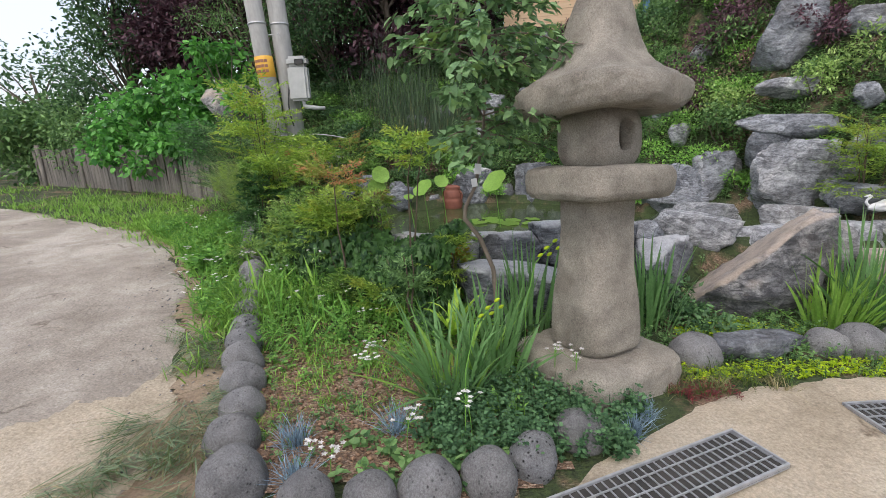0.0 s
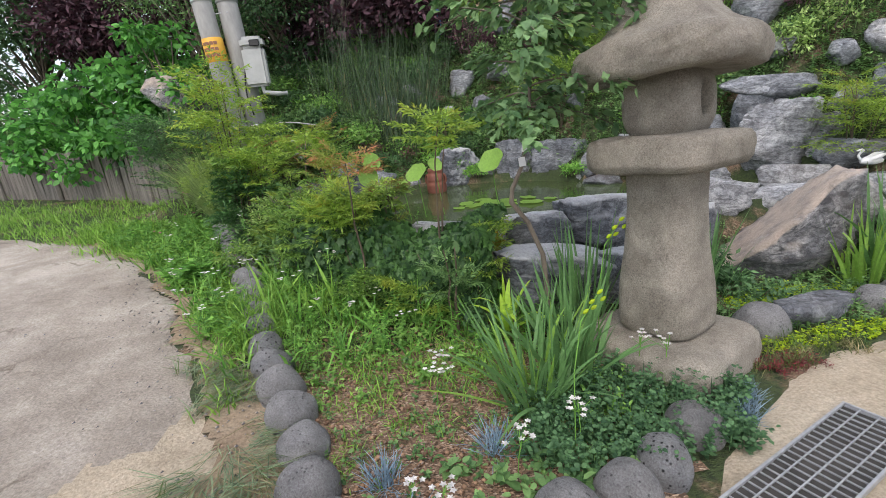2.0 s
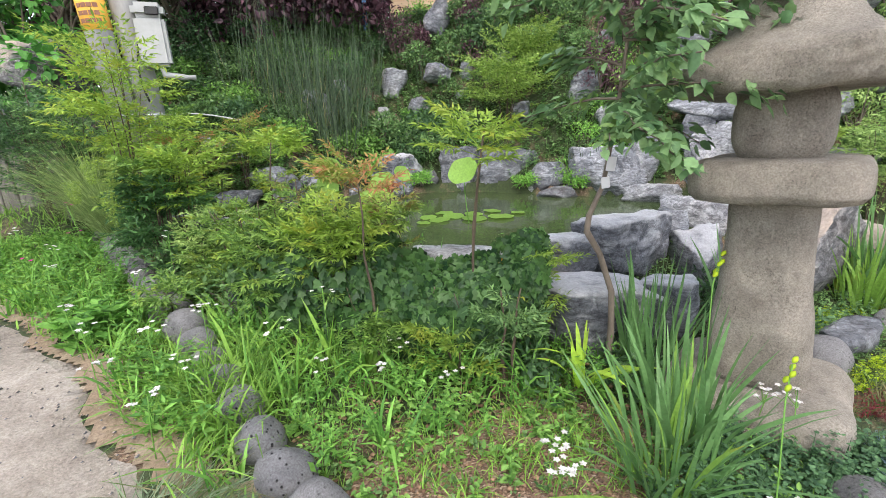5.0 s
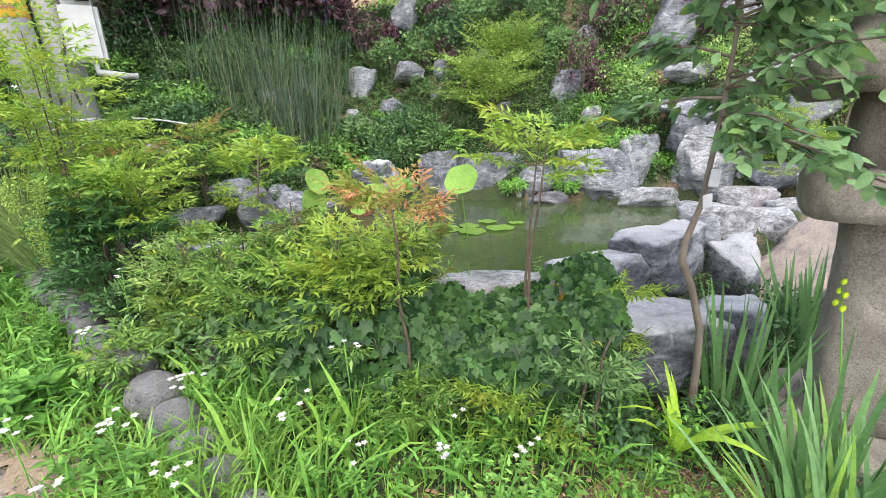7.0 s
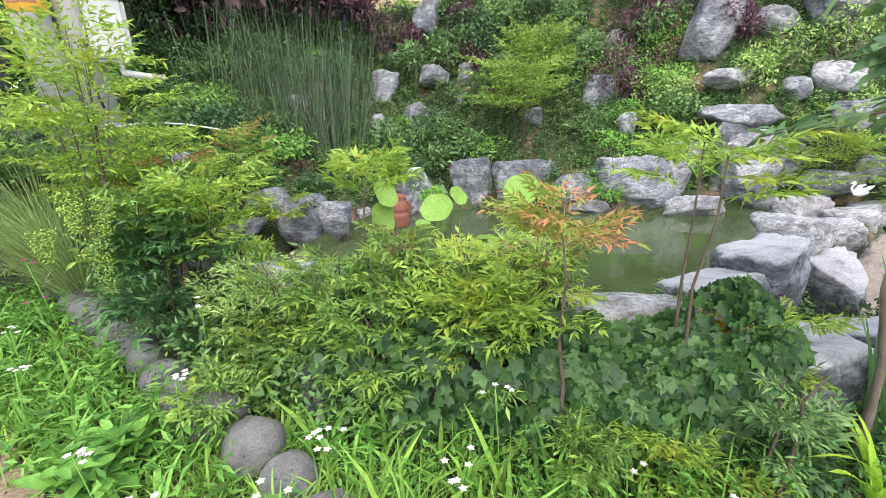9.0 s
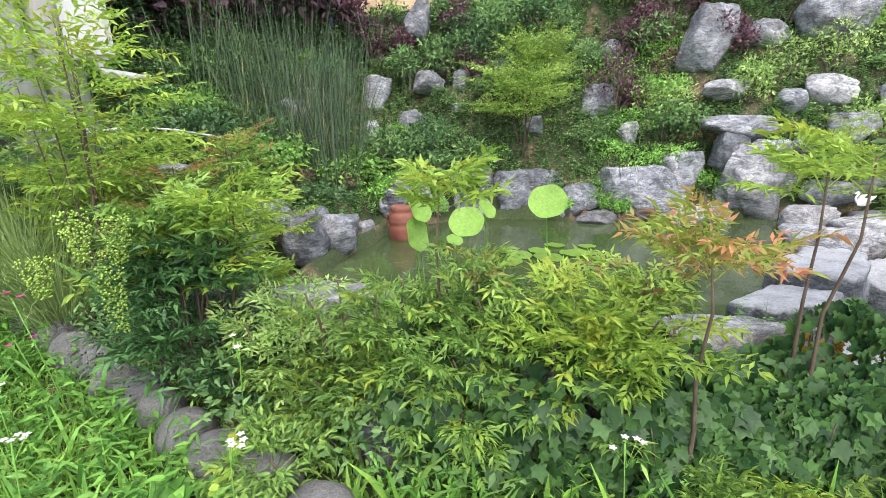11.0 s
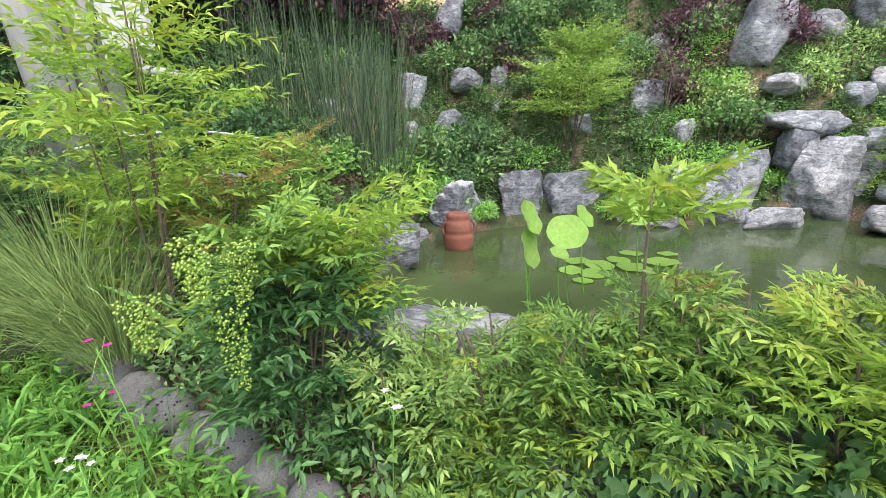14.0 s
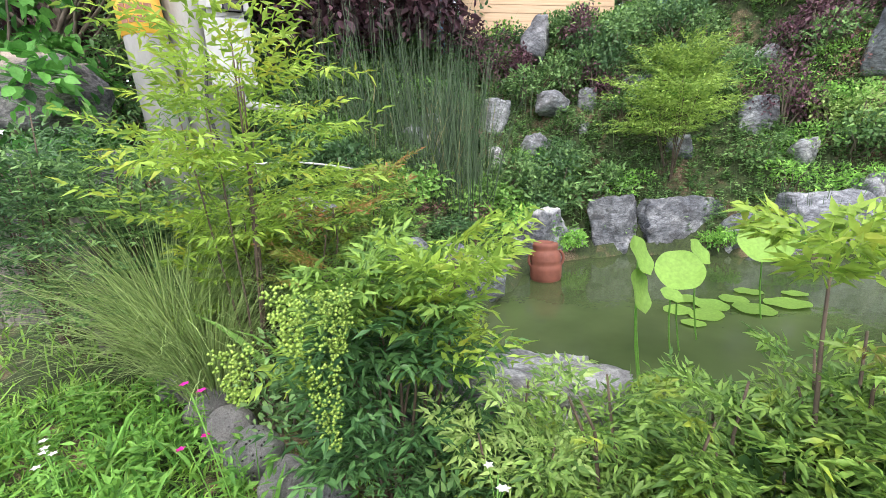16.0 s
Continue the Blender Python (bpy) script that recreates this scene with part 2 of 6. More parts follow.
M_BASALT_ROUGH = pitted_mat("pitted_basalt", (0.2, 0.2, 0.212), (0.36, 0.36, 0.37), 34.0, 1.0, 0.95)
M_LANTERN = pitted_mat("lantern_granite", (0.31, 0.276, 0.23), (0.56, 0.507, 0.43), 90.0, 1.0, 0.45)
M_STEEL = plain_mat("galvanised_steel", (0.36, 0.37, 0.385), (0.54, 0.55, 0.565), 20.0, 0.5, 0.6, 0.1)
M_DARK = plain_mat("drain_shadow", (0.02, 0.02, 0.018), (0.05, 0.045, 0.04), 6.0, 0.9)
M_CONCRETE = plain_mat("pole_concrete", (0.27, 0.27, 0.265), (0.46, 0.455, 0.44), 7.0, 0.85, 0.0, 0.4, (1, 1, 0.3))
M_BOX = plain_mat("grey_plastic", (0.34, 0.35, 0.34), (0.45, 0.46, 0.45), 5.0, 0.5, 0.0, 0.05)
M_BLACK = plain_mat("black_rubber", (0.02, 0.02, 0.02), (0.04, 0.04, 0.04), 8.0, 0.6)
M_YELLOW = plain_mat("yellow_sheet", (0.62, 0.32, 0.03), (0.72, 0.42, 0.05), 8.0, 0.5)
M_WOOD_OLD = plain_mat("weathered_board", (0.07, 0.064, 0.057), (0.235, 0.215, 0.188), 5.0, 0.9, 0.0, 0.6, (4, 4, 0.35))
M_CLAD = plain_mat("pine_cladding", (0.55, 0.38, 0.24), (0.68, 0.5, 0.34), 6.0, 0.7, 0.0, 0.2, (0.3, 4, 6))
M_BLUE = plain_mat("blue_paint", (0.06, 0.16, 0.34), (0.09, 0.22, 0.42), 6.0, 0.5)
M_RUST = plain_mat("brown_rail", (0.2, 0.085, 0.05), (0.32, 0.15, 0.09), 8.0, 0.6)
M_TERRA = plain_mat("terracotta", (0.13, 0.045, 0.03), (0.24, 0.085, 0.055), 7.0, 0.7, 0.0, 0.3)
M_WHITE = plain_mat("white_glaze", (0.68, 0.69, 0.7), (0.8, 0.8, 0.8), 6.0, 0.35, 0.0, 0.05)
M_PETAL = leaf_mat("white_petal", (0.62, 0.6, 0.58), (0.8, 0.78, 0.76), None, 0.6, 0.35)
M_MAGENTA = leaf_mat("magenta_petal", (0.5, 0.01, 0.22), (0.7, 0.03, 0.36), None, 0.5, 0.3)
M_BARK = plain_mat("grey_bark", (0.1, 0.08, 0.06), (0.23, 0.19, 0.15), 12.0, 0.9, 0.0, 0.8, (1, 1, 0.4))
M_CANE = plain_mat("brown_cane", (0.055, 0.04, 0.028), (0.13, 0.095, 0.065), 14.0, 0.8, 0.0, 0.5)
M_TAG = plain_mat("paper_tag", (0.55, 0.55, 0.56), (0.68, 0.68, 0.68), 7.0, 0.7)
M_GRASS = leaf_mat("lawn_grass", (0.1, 0.18, 0.025), (0.25, 0.37, 0.055), None, 0.5, 0.35)
M_GRASS_DRY = leaf_mat("clipped_grass", (0.16, 0.15, 0.06), (0.36, 0.31, 0.17), (0.1, 0.15, 0.04), 0.7, 0.2, 0.2)
M_CUT = leaf_mat("wilted_cuttings", (0.08, 0.1, 0.045), (0.2, 0.225, 0.11), None, 0.7, 0.2)
M_WEED = leaf_mat("broad_weed", (0.07, 0.17, 0.025), (0.2, 0.35, 0.055), None, 0.5, 0.3)
M_IRIS = leaf_mat("iris_blade", (0.065, 0.135, 0.045), (0.16, 0.26, 0.075), None, 0.4, 0.25)
M_IRIS_LIGHT = leaf_mat("fresh_blade", (0.14, 0.24, 0.035), (0.28, 0.4, 0.065), (0.36, 0.42, 0.06), 0.4, 0.35, 0.04)
M_FESCUE = leaf_mat("blue_fescue", (0.14, 0.18, 0.195), (0.26, 0.31, 0.325), None, 0.6, 0.15)
M_PLUME = leaf_mat("fountain_grass", (0.15, 0.19, 0.055), (0.36, 0.395, 0.13), None, 0.6, 0.3)
M_REED = leaf_mat("horsetail_reed", (0.028, 0.042, 0.02), (0.095, 0.122, 0.056), None, 0.5, 0.1)
M_LIME = leaf_mat("nandina_lime", (0.15, 0.22, 0.028), (0.32, 0.39, 0.055), (0.38, 0.43, 0.06), 0.45, 0.42, 0.08)
M_GREEN = leaf_mat("nandina_green", (0.07, 0.132, 0.026), (0.225, 0.31, 0.056), (0.34, 0.42, 0.05), 0.45, 0.32, 0.06)
M_NAVY = leaf_mat("nandina_deep", (0.03, 0.074, 0.022), (0.09, 0.165, 0.045), None, 0.4, 0.22)
M_RED = leaf_mat("nandina_red", (0.26, 0.26, 0.07), (0.46, 0.19, 0.1), (0.27, 0.36, 0.07), 0.5, 0.38, 0.18)
M_RUSSET = leaf_mat("nandina_russet", (0.07, 0.095, 0.025), (0.2, 0.2, 0.055), (0.26, 0.11, 0.04), 0.5, 0.3, 0.06)
M_FERNY = leaf_mat("nandina_slope", (0.13, 0.2, 0.03), (0.33, 0.4, 0.075), None, 0.5, 0.35)
M_BLUSH = leaf_mat("nandina_blush", (0.1, 0.15, 0.03), (0.27, 0.34, 0.06), (0.3, 0.17, 0.07), 0.45, 0.3, 0.1)
M_BERRY = leaf_mat("green_berry", (0.16, 0.23, 0.03), (0.3, 0.36, 0.06), None, 0.4, 0.1)
M_IVY = leaf_mat("boston_ivy", (0.013, 0.038, 0.011), (0.062, 0.115, 0.026), None, 0.45, 0.25)
M_CLOVER = leaf_mat("clover", (0.032, 0.068, 0.026), (0.095, 0.16, 0.058), None, 0.55, 0.25)
M_SEDUM = leaf_mat("golden_sedum", (0.22, 0.32, 0.01), (0.45, 0.5, 0.015), None, 0.5, 0.25)
M_SEDUM_RED = leaf_mat("red_sedum", (0.1, 0.02, 0.025), (0.22, 0.05, 0.05), None, 0.5, 0.2)
M_SHRUB = leaf_mat("shrub_green", (0.055, 0.11, 0.032), (0.19, 0.275, 0.08), None, 0.5, 0.3)
M_SHRUB_LT = leaf_mat("shrub_light", (0.09, 0.19, 0.03), (0.25, 0.38, 0.075), None, 0.5, 0.3)
M_FERN = leaf_mat("fresh_fern", (0.11, 0.24, 0.035), (0.29, 0.46, 0.08), None, 0.5, 0.35)
M_SHRUB_YEL = leaf_mat("shrub_yellow", (0.17, 0.25, 0.05), (0.37, 0.43, 0.12), None, 0.5, 0.3)
M_SHRUB_DK = leaf_mat("shrub_dark", (0.03, 0.066, 0.022), (0.1, 0.165, 0.055), None, 0.5, 0.25)
M_PURPLE = leaf_mat("purple_leaf", (0.022, 0.012, 0.018), (0.095, 0.045, 0.06), None, 0.5, 0.2)
M_PLUM = leaf_mat("plum_shrub_leaf", (0.05, 0.025, 0.035), (0.19, 0.1, 0.125), None, 0.5, 0.25)
M_PINK = leaf_mat("pink_tips", (0.15, 0.07, 0.07), (0.3, 0.16, 0.15), (0.1, 0.15, 0.05), 0.5, 0.2, 0.15)
M_AUTUMN = leaf_mat("autumn_leaf", (0.4, 0.2, 0.02), (0.55, 0.36, 0.03), (0.2, 0.26, 0.03), 0.5, 0.3, 0.1)
M_SAPLING = leaf_mat("sapling_leaf", (0.08, 0.14, 0.05), (0.2, 0.28, 0.1), (0.24, 0.36, 0.08), 0.45, 0.3, 0.05)
M_SWORD = leaf_mat("yellow_sword_leaf", (0.28, 0.4, 0.035), (0.46, 0.58, 0.06), None, 0.4, 0.35)
M_MULBERRY = leaf_mat("mulberry_leaf", (0.05, 0.15, 0.03), (0.16, 0.36, 0.06), None, 0.45, 0.35)
M_LOTUS = leaf_mat("lotus_leaf", (0.18, 0.29, 0.05), (0.26, 0.37, 0.06), None, 0.5, 0.4)
M_CLAD_CHIP = leaf_mat("bark_chip", (0.12, 0.07, 0.045), (0.3, 0.19, 0.12), None, 0.9, 0.0)

# ---- building blocks ----
RNG = np.random.default_rng(7)


class Geo:
    """Triangles gathered as arrays, then linked as one mesh."""

    def __init__(self):
        self.v, self.f, self.n = [], [], 0

    def put(self, v, f):
        v, f = np.asarray(v, float).reshape(-1, 3), np.asarray(f, int).reshape(-1, 3)
        self.v.append(v)
        self.f.append(f + self.n)
        self.n += len(v)
        return self

    def mesh(self, name, mat, smooth=False):
        v, f = np.concatenate(self.v), np.concatenate(self.f)
        me = bpy.data.meshes.new(name)
        me.vertices.add(len(v))
        me.vertices.foreach_set("co", v.ravel())
        me.loops.add(f.size)
        me.loops.foreach_set("vertex_index", f.ravel())
        me.polygons.add(len(f))
        me.polygons.foreach_set("loop_start", np.arange(len(f)) * 3)
        me.polygons.foreach_set("loop_total", np.full(len(f), 3))
        if smooth:
            me.polygons.foreach_set("use_smooth", np.ones(len(f), bool))
        me.update(calc_edges=True)
        me.materials.append(mat)
        return me


def part(name, shape, material, parent=None, label="", smooth=False):
    """Links a Geo, bmesh or mesh as one mesh object under parent."""
    if isinstance(shape, Geo):
        me = shape.mesh(name, material, smooth)
    elif isinstance(shape, bmesh.types.BMesh):
        me = bpy.data.meshes.new(name)
        shape.to_mesh(me)
        shape.free()
        me.materials.append(material)
        if smooth:
            me.polygons.foreach_set("use_smooth", np.ones(len(me.polygons), bool))
    else:
        me = shape
    ob = new(name, me)
    if parent is not None:
        ob.parent = parent
    return tagged(ob, label)


def thing(name, label, category, group="", m=None):
    e = new(name)
    e.empty_display_size = 0.1
    if m is not None:
        e.matrix_basis = m
    return tagged(e, label, category, group)


def unit(a):
    return a / np.maximum(np.linalg.norm(a, axis=-1, keepdims=True), 1e-9)


LANCE = (np.array([(0, 0, 0), (.38, -.5, .06), (.42, 0, -.02), (.38, .5, .06), (1, 0, -.12)]), [(0, 1, 2), (0, 2, 3), (1, 4, 2), (2, 4, 3)])
OVATE = (np.array([(.45, 0, -.05), (0, 0, 0), (.22, -.44, .05), (.6, -.42, .03), (1, 0, -.14), (.6, .42, .03), (.22, .44, .05)]), [(0, 1, 2), (0, 2, 3), (0, 3, 4), (0, 4, 5), (0, 5, 6), (0, 6, 1)])
LOBED = (np.array([(.42, 0, -.04), (.06, 0, 0), (-.1, -.2, .02), (.08, -.5, .0), (.3, -.38, .03), (.62, -.56, -.05), (.62, -.24, .03), (1, 0, -.14), (.62, .24, .03), (.62, .56, -.05), (.3, .38, .03), (.08, .5, 0), (-.1, .2, .02)]),
         [(0, k, k + 1) for k in range(1, 12)] + [(0, 12, 1)])
CHIP = (np.array([(0, 0, 0), (.5, -.5, .08), (1, 0, -.06), (.5, .5, .08)]), [(0, 1, 2), (0, 2, 3)])


def leaves(geo, p, d, n, length, width, shape):
    """One leaf at each p, along d, facing n."""
    p, d, n = np.asarray(p), unit(np.asarray(d)), np.asarray(n)
    s = unit(np.cross(n, d))
    n = np.cross(d, s)
    t, f = shape
    k = len(p)
    length, width = np.broadcast_to(length, (k,))[:, None, None], np.broadcast_to(width, (k,))[:, None, None]
    v = p[:, None] + d[:, None] * t[None, :, :1] * length + s[:, None] * t[None, :, 1:2] * width + n[:, None] * t[None, :, 2:] * length
    geo.put(v, (np.asarray(f)[None] + (np.arange(k) * len(t))[:, None, None]))


def blades(geo, p, az, lean, length, width, droop, segs=4):
    """Strips that rise from p, lean towards az and droop at the tip."""
    p = np.asarray(p, float)
    k = len(p)
    az, lean, length, width, droop = (np.broadcast_to(np.asarray(a, float), (k,)) for a in (az, lean, length, width, droop))
    out = np.stack([np.cos(az), np.sin(az), np.zeros(k)], 1)
    side = np.stack([-np.sin(az), np.cos(az), np.zeros(k)], 1)
    twist = RNG.uniform(-1.2, 1.2, k)
    side = side * np.cos(twist)[:, None] + out * np.sin(twist)[:, None]
    rows = []
    for s in np.linspace(0, 1, segs + 1):
        r = length * (np.sin(lean) * s + droop * s ** 2.2)
        z = length * (np.cos(lean) * s - droop * 0.75 * s ** 3)
        w = width * 0.5 * (0.75 + 0.5 * s) * (1 - s ** 3) + 0.0004
        c = p + out * r[:, None] + np.array([0, 0, 1.0]) * z[:, None]
        rows += [c - side * w[:, None], c + side * w[:, None]]
    v = np.stack(rows, 1)
    f = []
    for i in range(segs):
        a = 2 * i
        f += [(a, a + 1, a + 3), (a, a + 3, a + 2)]
    geo.put(v, np.asarray(f)[None] + (np.arange(k) * v.shape[1])[:, None, None])


def tube(geo, pts, radii, sides=5):
    pts = np.asarray(pts, float)
    radii = np.broadcast_to(np.asarray(radii, float), (len(pts),))
    t = unit(np.gradient(pts, axis=0))
    ref = np.array([0.31, 0.17, 0.93]) if abs(t[0][2]) < 0.8 else np.array([0.93, 0.21, 0.1])
    a = unit(np.cross(t, ref))
    b = np.cross(t, a)
    th = np.arange(sides) / sides * 2 * math.pi
    v = pts[:, None] + (a[:, None] * np.cos(th)[None, :, None] + b[:, None] * np.sin(th)[None, :, None]) * radii[:, None, None]
    f = []
    for i in range(len(pts) - 1):
        for j in range(sides):
            q, r = i * sides + j, i * sides + (j + 1) % sides
            f += [(q, r, r + sides), (q, r + sides, q + sides)]
    e = (len(pts) - 1) * sides
    f += [(e, e + j, e + j + 1) for j in range(1, sides - 1)]
    geo.put(v, f)


def box_bm(w, d, h, bevel=0.0, z0=0.0):
    bm = bmesh.new()
    bmesh.ops.create_cube(bm, size=1)
    bmesh.ops.transform(bm, matrix=Matrix.Translation((0, 0, z0 + h / 2)) @ Matrix.Diagonal((w, d, h, 1)), verts=bm.verts)
    if bevel:
        bmesh.ops.bevel(bm, geom=bm.edges[:], offset=bevel, segments=2, affect="EDGES")
    return bm


def lathe(geo, prof, n=32, power=2.0, wob=0.0, seed=0, spin=0.0):
    """Rings (z, half width), round (power 2) to square-ish (power 4), closed at both ends."""
    th = np.arange(n) / n * 2 * math.pi
    c, s = np.cos(th), np.sin(th)
    r = (np.abs(c) ** power + np.abs(s) ** power) ** (-1 / power)
    ring = np.stack([c * r, s * r], 1)
    ca, sa = math.cos(radians(spin)), math.sin(radians(spin))
    ring = ring @ np.array([[ca, sa], [-sa, ca]])
    v = []
    for z, w in prof:
        for x, y in ring:
            q = Vector((x * w * 3 + seed, y * w * 3, z * 3))
            k = 1 + wob * noise.fractal(q, 1.0, 2.0, 4) + 0.22 * wob * noise.fractal(q * 5, 0.6, 2.0, 3)
            v.append((x * w * k, y * w * k, z + wob * 0.35 * noise.noise(q * 1.3)))
    m = len(prof)
    f = []
    for i in range(m - 1):
        for j in range(n):
            a, b = i * n + j, i * n + (j + 1) % n
            f += [(a, b, b + n), (a, b + n, a + n)]
    v += [(0, 0, prof[0][0]), (0, 0, prof[-1][0])]
    f += [(m * n, (j + 1) % n, j) for j in range(n)]
    f += [(m * n + 1, (m - 1) * n + j, (m - 1) * n + (j + 1) % n) for j in range(n)]
    geo.put(v, f)


# ---- lie of the land ----
POND = [(-1.5, 7.1), (-1.4, 6.4), (-1.15, 5.6), (-0.75, 5.0), (-0.3, 4.55), (0.5, 4.35), (1.6, 4.45), (2.6, 4.7), (4.4, 4.8), (5.0, 5.2), (4.5, 6.05), (3.7, 6.6), (2.7, 7.25), (2.2, 7.9), (1.7, 8.4), (1.0, 8.65), (0.4, 8.75), (-0.2, 8.25), (-0.8, 7.85)]
WATER_Z = 0.22
# the row of edging stones, as x for a given y
STONE_Y = [1.7, 2.1, 2.6, 3.2, 3.75, 4.5, 5.1, 5.7, 6.4, 7.2, 8.0]
STONE_X = [-1.0, -1.2, -1.36, -1.58, -1.78, -2.05, -2.3, -2.53, -2.82, -3.14, -3.4]


def plain_z(x, y):
    return -0.14 + 0.045 * (np.minimum(y, 12) - 2) - 0.02 * (np.clip(x, -12, 8) - 1)


def pond_distance(x, y):
    """Metres outside the pond's rim; negative inside."""
    x, y = np.asarray(x, float), np.asarray(y, float)
    best, inside = np.full(x.shape, 1e9), np.zeros(x.shape, bool)
    for (ax, ay), (bx, by) in zip(POND, POND[1:] + POND[:1]):
        vx, vy = bx - ax, by - ay
        u = np.clip(((x - ax) * vx + (y - ay) * vy) / (vx * vx + vy * vy), 0, 1)
        best = np.minimum(best, np.hypot(x - ax - u * vx, y - ay - u * vy))
        with np.errstate(divide="ignore", invalid="ignore"):
            inside ^= ((ay > y) != (by > y)) & (x < (bx - ax) * (y - ay) / (by - ay + 1e-12) + ax)
    return np.where(inside, -best, best)


def land(x, y):
    x, y = np.asarray(x, float), np.asarray(y, float)
    g = plain_z(x, y)
    rim = np.interp(x, [-6, -2.6, -1.2, 0.0, 1.0, 1.8, 2.6, 3.6, 4.5, 5.2, 7, 12], [8.2, 7.9, 7.95, 8.75, 8.95, 8.65, 7.75, 6.85, 6.2, 5.0, 3.4, 1.0])
    d = (y - rim) * 0.78
    k = np.clip((x + 5.2) / 1.8, 0, 1)
    k = k * k * (3 - 2 * k)
    top = np.interp(x, [3.5, 5.5, 9], [2.95, 3.6, 4.6])
    h = 0.38 + np.minimum(np.maximum(d, 0) * np.interp(x, [-3, -1, 0.5, 2, 4, 6], [0.75, 0.85, 1.15, 1.15, 1.1, 1.2]), top)
    z = np.where(d > 0, g + np.maximum(0, h - g) * k, g)
    pd = pond_distance(x, y)
    bank = 0.36 - np.maximum(0, pd - 0.12) * 1.5
    z = np.maximum(z, np.where(pd > 0, bank, -9))
    return np.where(pd < 0, np.minimum(z, 0.36 + pd * 2.5), z).clip(-0.6, None)


def land_z(x, y):
    return float(land(np.array([x]), np.array([y]))[0])


def on_land(x, y, dz=0.0):
    return np.stack([x, y, land(x, y) + dz], 1)


def sheet(name, xs, ys, height, mat, keep=None, snap=None):
    gx, gy = np.meshgrid(xs, ys)
    ok = keep(gx, gy) if keep is not None else None
    if snap is not None:
        gx, gy = snap(gx, gy)
    z = height(gx, gy)
    nx, ny = len(xs), len(ys)
    v = np.stack([gx.ravel(), gy.ravel(), z.ravel()], 1)
    i = np.arange((ny - 1) * nx).reshape(ny - 1, nx)[:, :-1].ravel()
    q = np.stack([i, i + 1, i + nx + 1, i + nx], 1)
    if keep is not None:
        ok = ok.ravel()
        q = q[ok[q].all(1)]
    f = np.concatenate([q[:, [0, 1, 2]], q[:, [0, 2, 3]]])
    g = Geo()
    g.put(v, f)
    me = g.mesh(name, mat, True)
    if keep is not None:
        bm = bmesh.new()
        bm.from_mesh(me)
        bmesh.ops.delete(bm, geom=[w for w in bm.verts if not w.link_faces], context="VERTS")
        bm.to_mesh(me)
        bm.free()
    return new(name, me)


def rough_z(x, y):
    z = land(x, y)
    bumps = np.array([noise.fractal(Vector((a * 0.9, b * 0.9, 0.3)), 1.0, 2.0, 5) for a, b in zip(np.ravel(x), np.ravel(y))]).reshape(np.shape(x))
    near = np.clip(1 - np.hypot(x, y - 4) / 60, 0, 1)
    return z + bumps * 0.02 * near


far = np.array([16, 20, 26, 36, 55, 90, 150, 300, 700])
XS = np.concatenate([-far[::-1], np.arange(-13, 12.01, 0.14), far])
YS = np.concatenate([-far[::-1] + 8, np.arange(-6, 16.01, 0.14), far + 6])
tagged(sheet("ground", XS, YS, rough_z, M_SOIL), "brown garden soil with mossy patches and wood chips", "ground", kind="structure")

# road edge on the garden side, as x for a given y
EDGE_Y = [-20, 1.15, 1.3, 2.0, 2.7, 3.0, 3.4, 4.1, 5.1, 5.8, 6.4, 6.9, 7.3, 8.2, 9.0, 11.0, 14.0]
EDGE_X = [40.0, 40.0, -1.5, -1.6, -1.75, -1.85, -2.05, -2.45, -3.08, -3.6, -4.15, -4.65, -5.3, -6.9, -8.3, -13, -20]


def wiggle(x, y, s=2.2):
    return np.array([noise.fractal(Vector((a * s, b * s, 7.7)), 1.0, 2.0, 4) for a, b in zip(np.ravel(x), np.ravel(y))]).reshape(np.shape(x))


def road_side(x, y):
    """Metres to the road's side of its ragged edge."""
    return np.interp(y, EDGE_Y, EDGE_X) - x + 0.14 * wiggle(x, y)


def on_road(x, y):
    return (road_side(x, y) > 0) & (y < 13.5)


def road_z(x, y):
    return plain_z(x, y) - 0.006 + 0.038 * np.clip(road_side(x, y) / 0.4, 0, 1) + 0.008 * wiggle(x, y, 0.8)


def to_kerb(x, y):
    """Draws the sheet's last row of points out to the ragged edge."""
    s = road_side(x, y)
    return np.where((s > 0) & (s < 0.15), x + s, x), y


tagged(sheet("road", np.concatenate([np.arange(-30, -9, 0.5), np.arange(-9, 5.6, 0.06), np.arange(5.6, 14, 0.5)]), np.concatenate([np.arange(-12, -1, 0.4), np.arange(-1, 8.2, 0.06), np.arange(8.2, 13, 0.12)]), road_z, M_ROAD, on_road, to_kerb), "dusty tan concrete lane with cracks and worn edges", "road", kind="structure")


def on_sand(x, y):
    s = road_side(x, y)
    return (s > 0.02) & (s < 0.5 + 1.3 * wiggle(x, y, 0.8)) & (y < 4.4)


tagged(sheet("sand_drift", np.arange(-4.0, -0.9, 0.03), np.arange(0.6, 4.4, 0.03), lambda x, y: road_z(x, y) + 0.005, M_APRON, on_sand), "cream sand washed over the lane's edge", "sand", kind="structure")


def apron_edge(x, y):
    edge = np.interp(x, [-0.5, 0.2, 0.55, 0.9, 1.3, 1.55, 1.9, 2.4, 3.2, 5.0], [1.5, 1.62, 1.85, 2.1, 2.32, 2.5, 2.62, 2.7, 2.72, 2.5])
    return edge + 0.05 * wiggle(x, 0 * y, 4) - y


def to_apron_edge(x, y):
    s = apron_edge(x, y)
    return x, np.where((s > 0) & (s < 0.11), y + s, y)


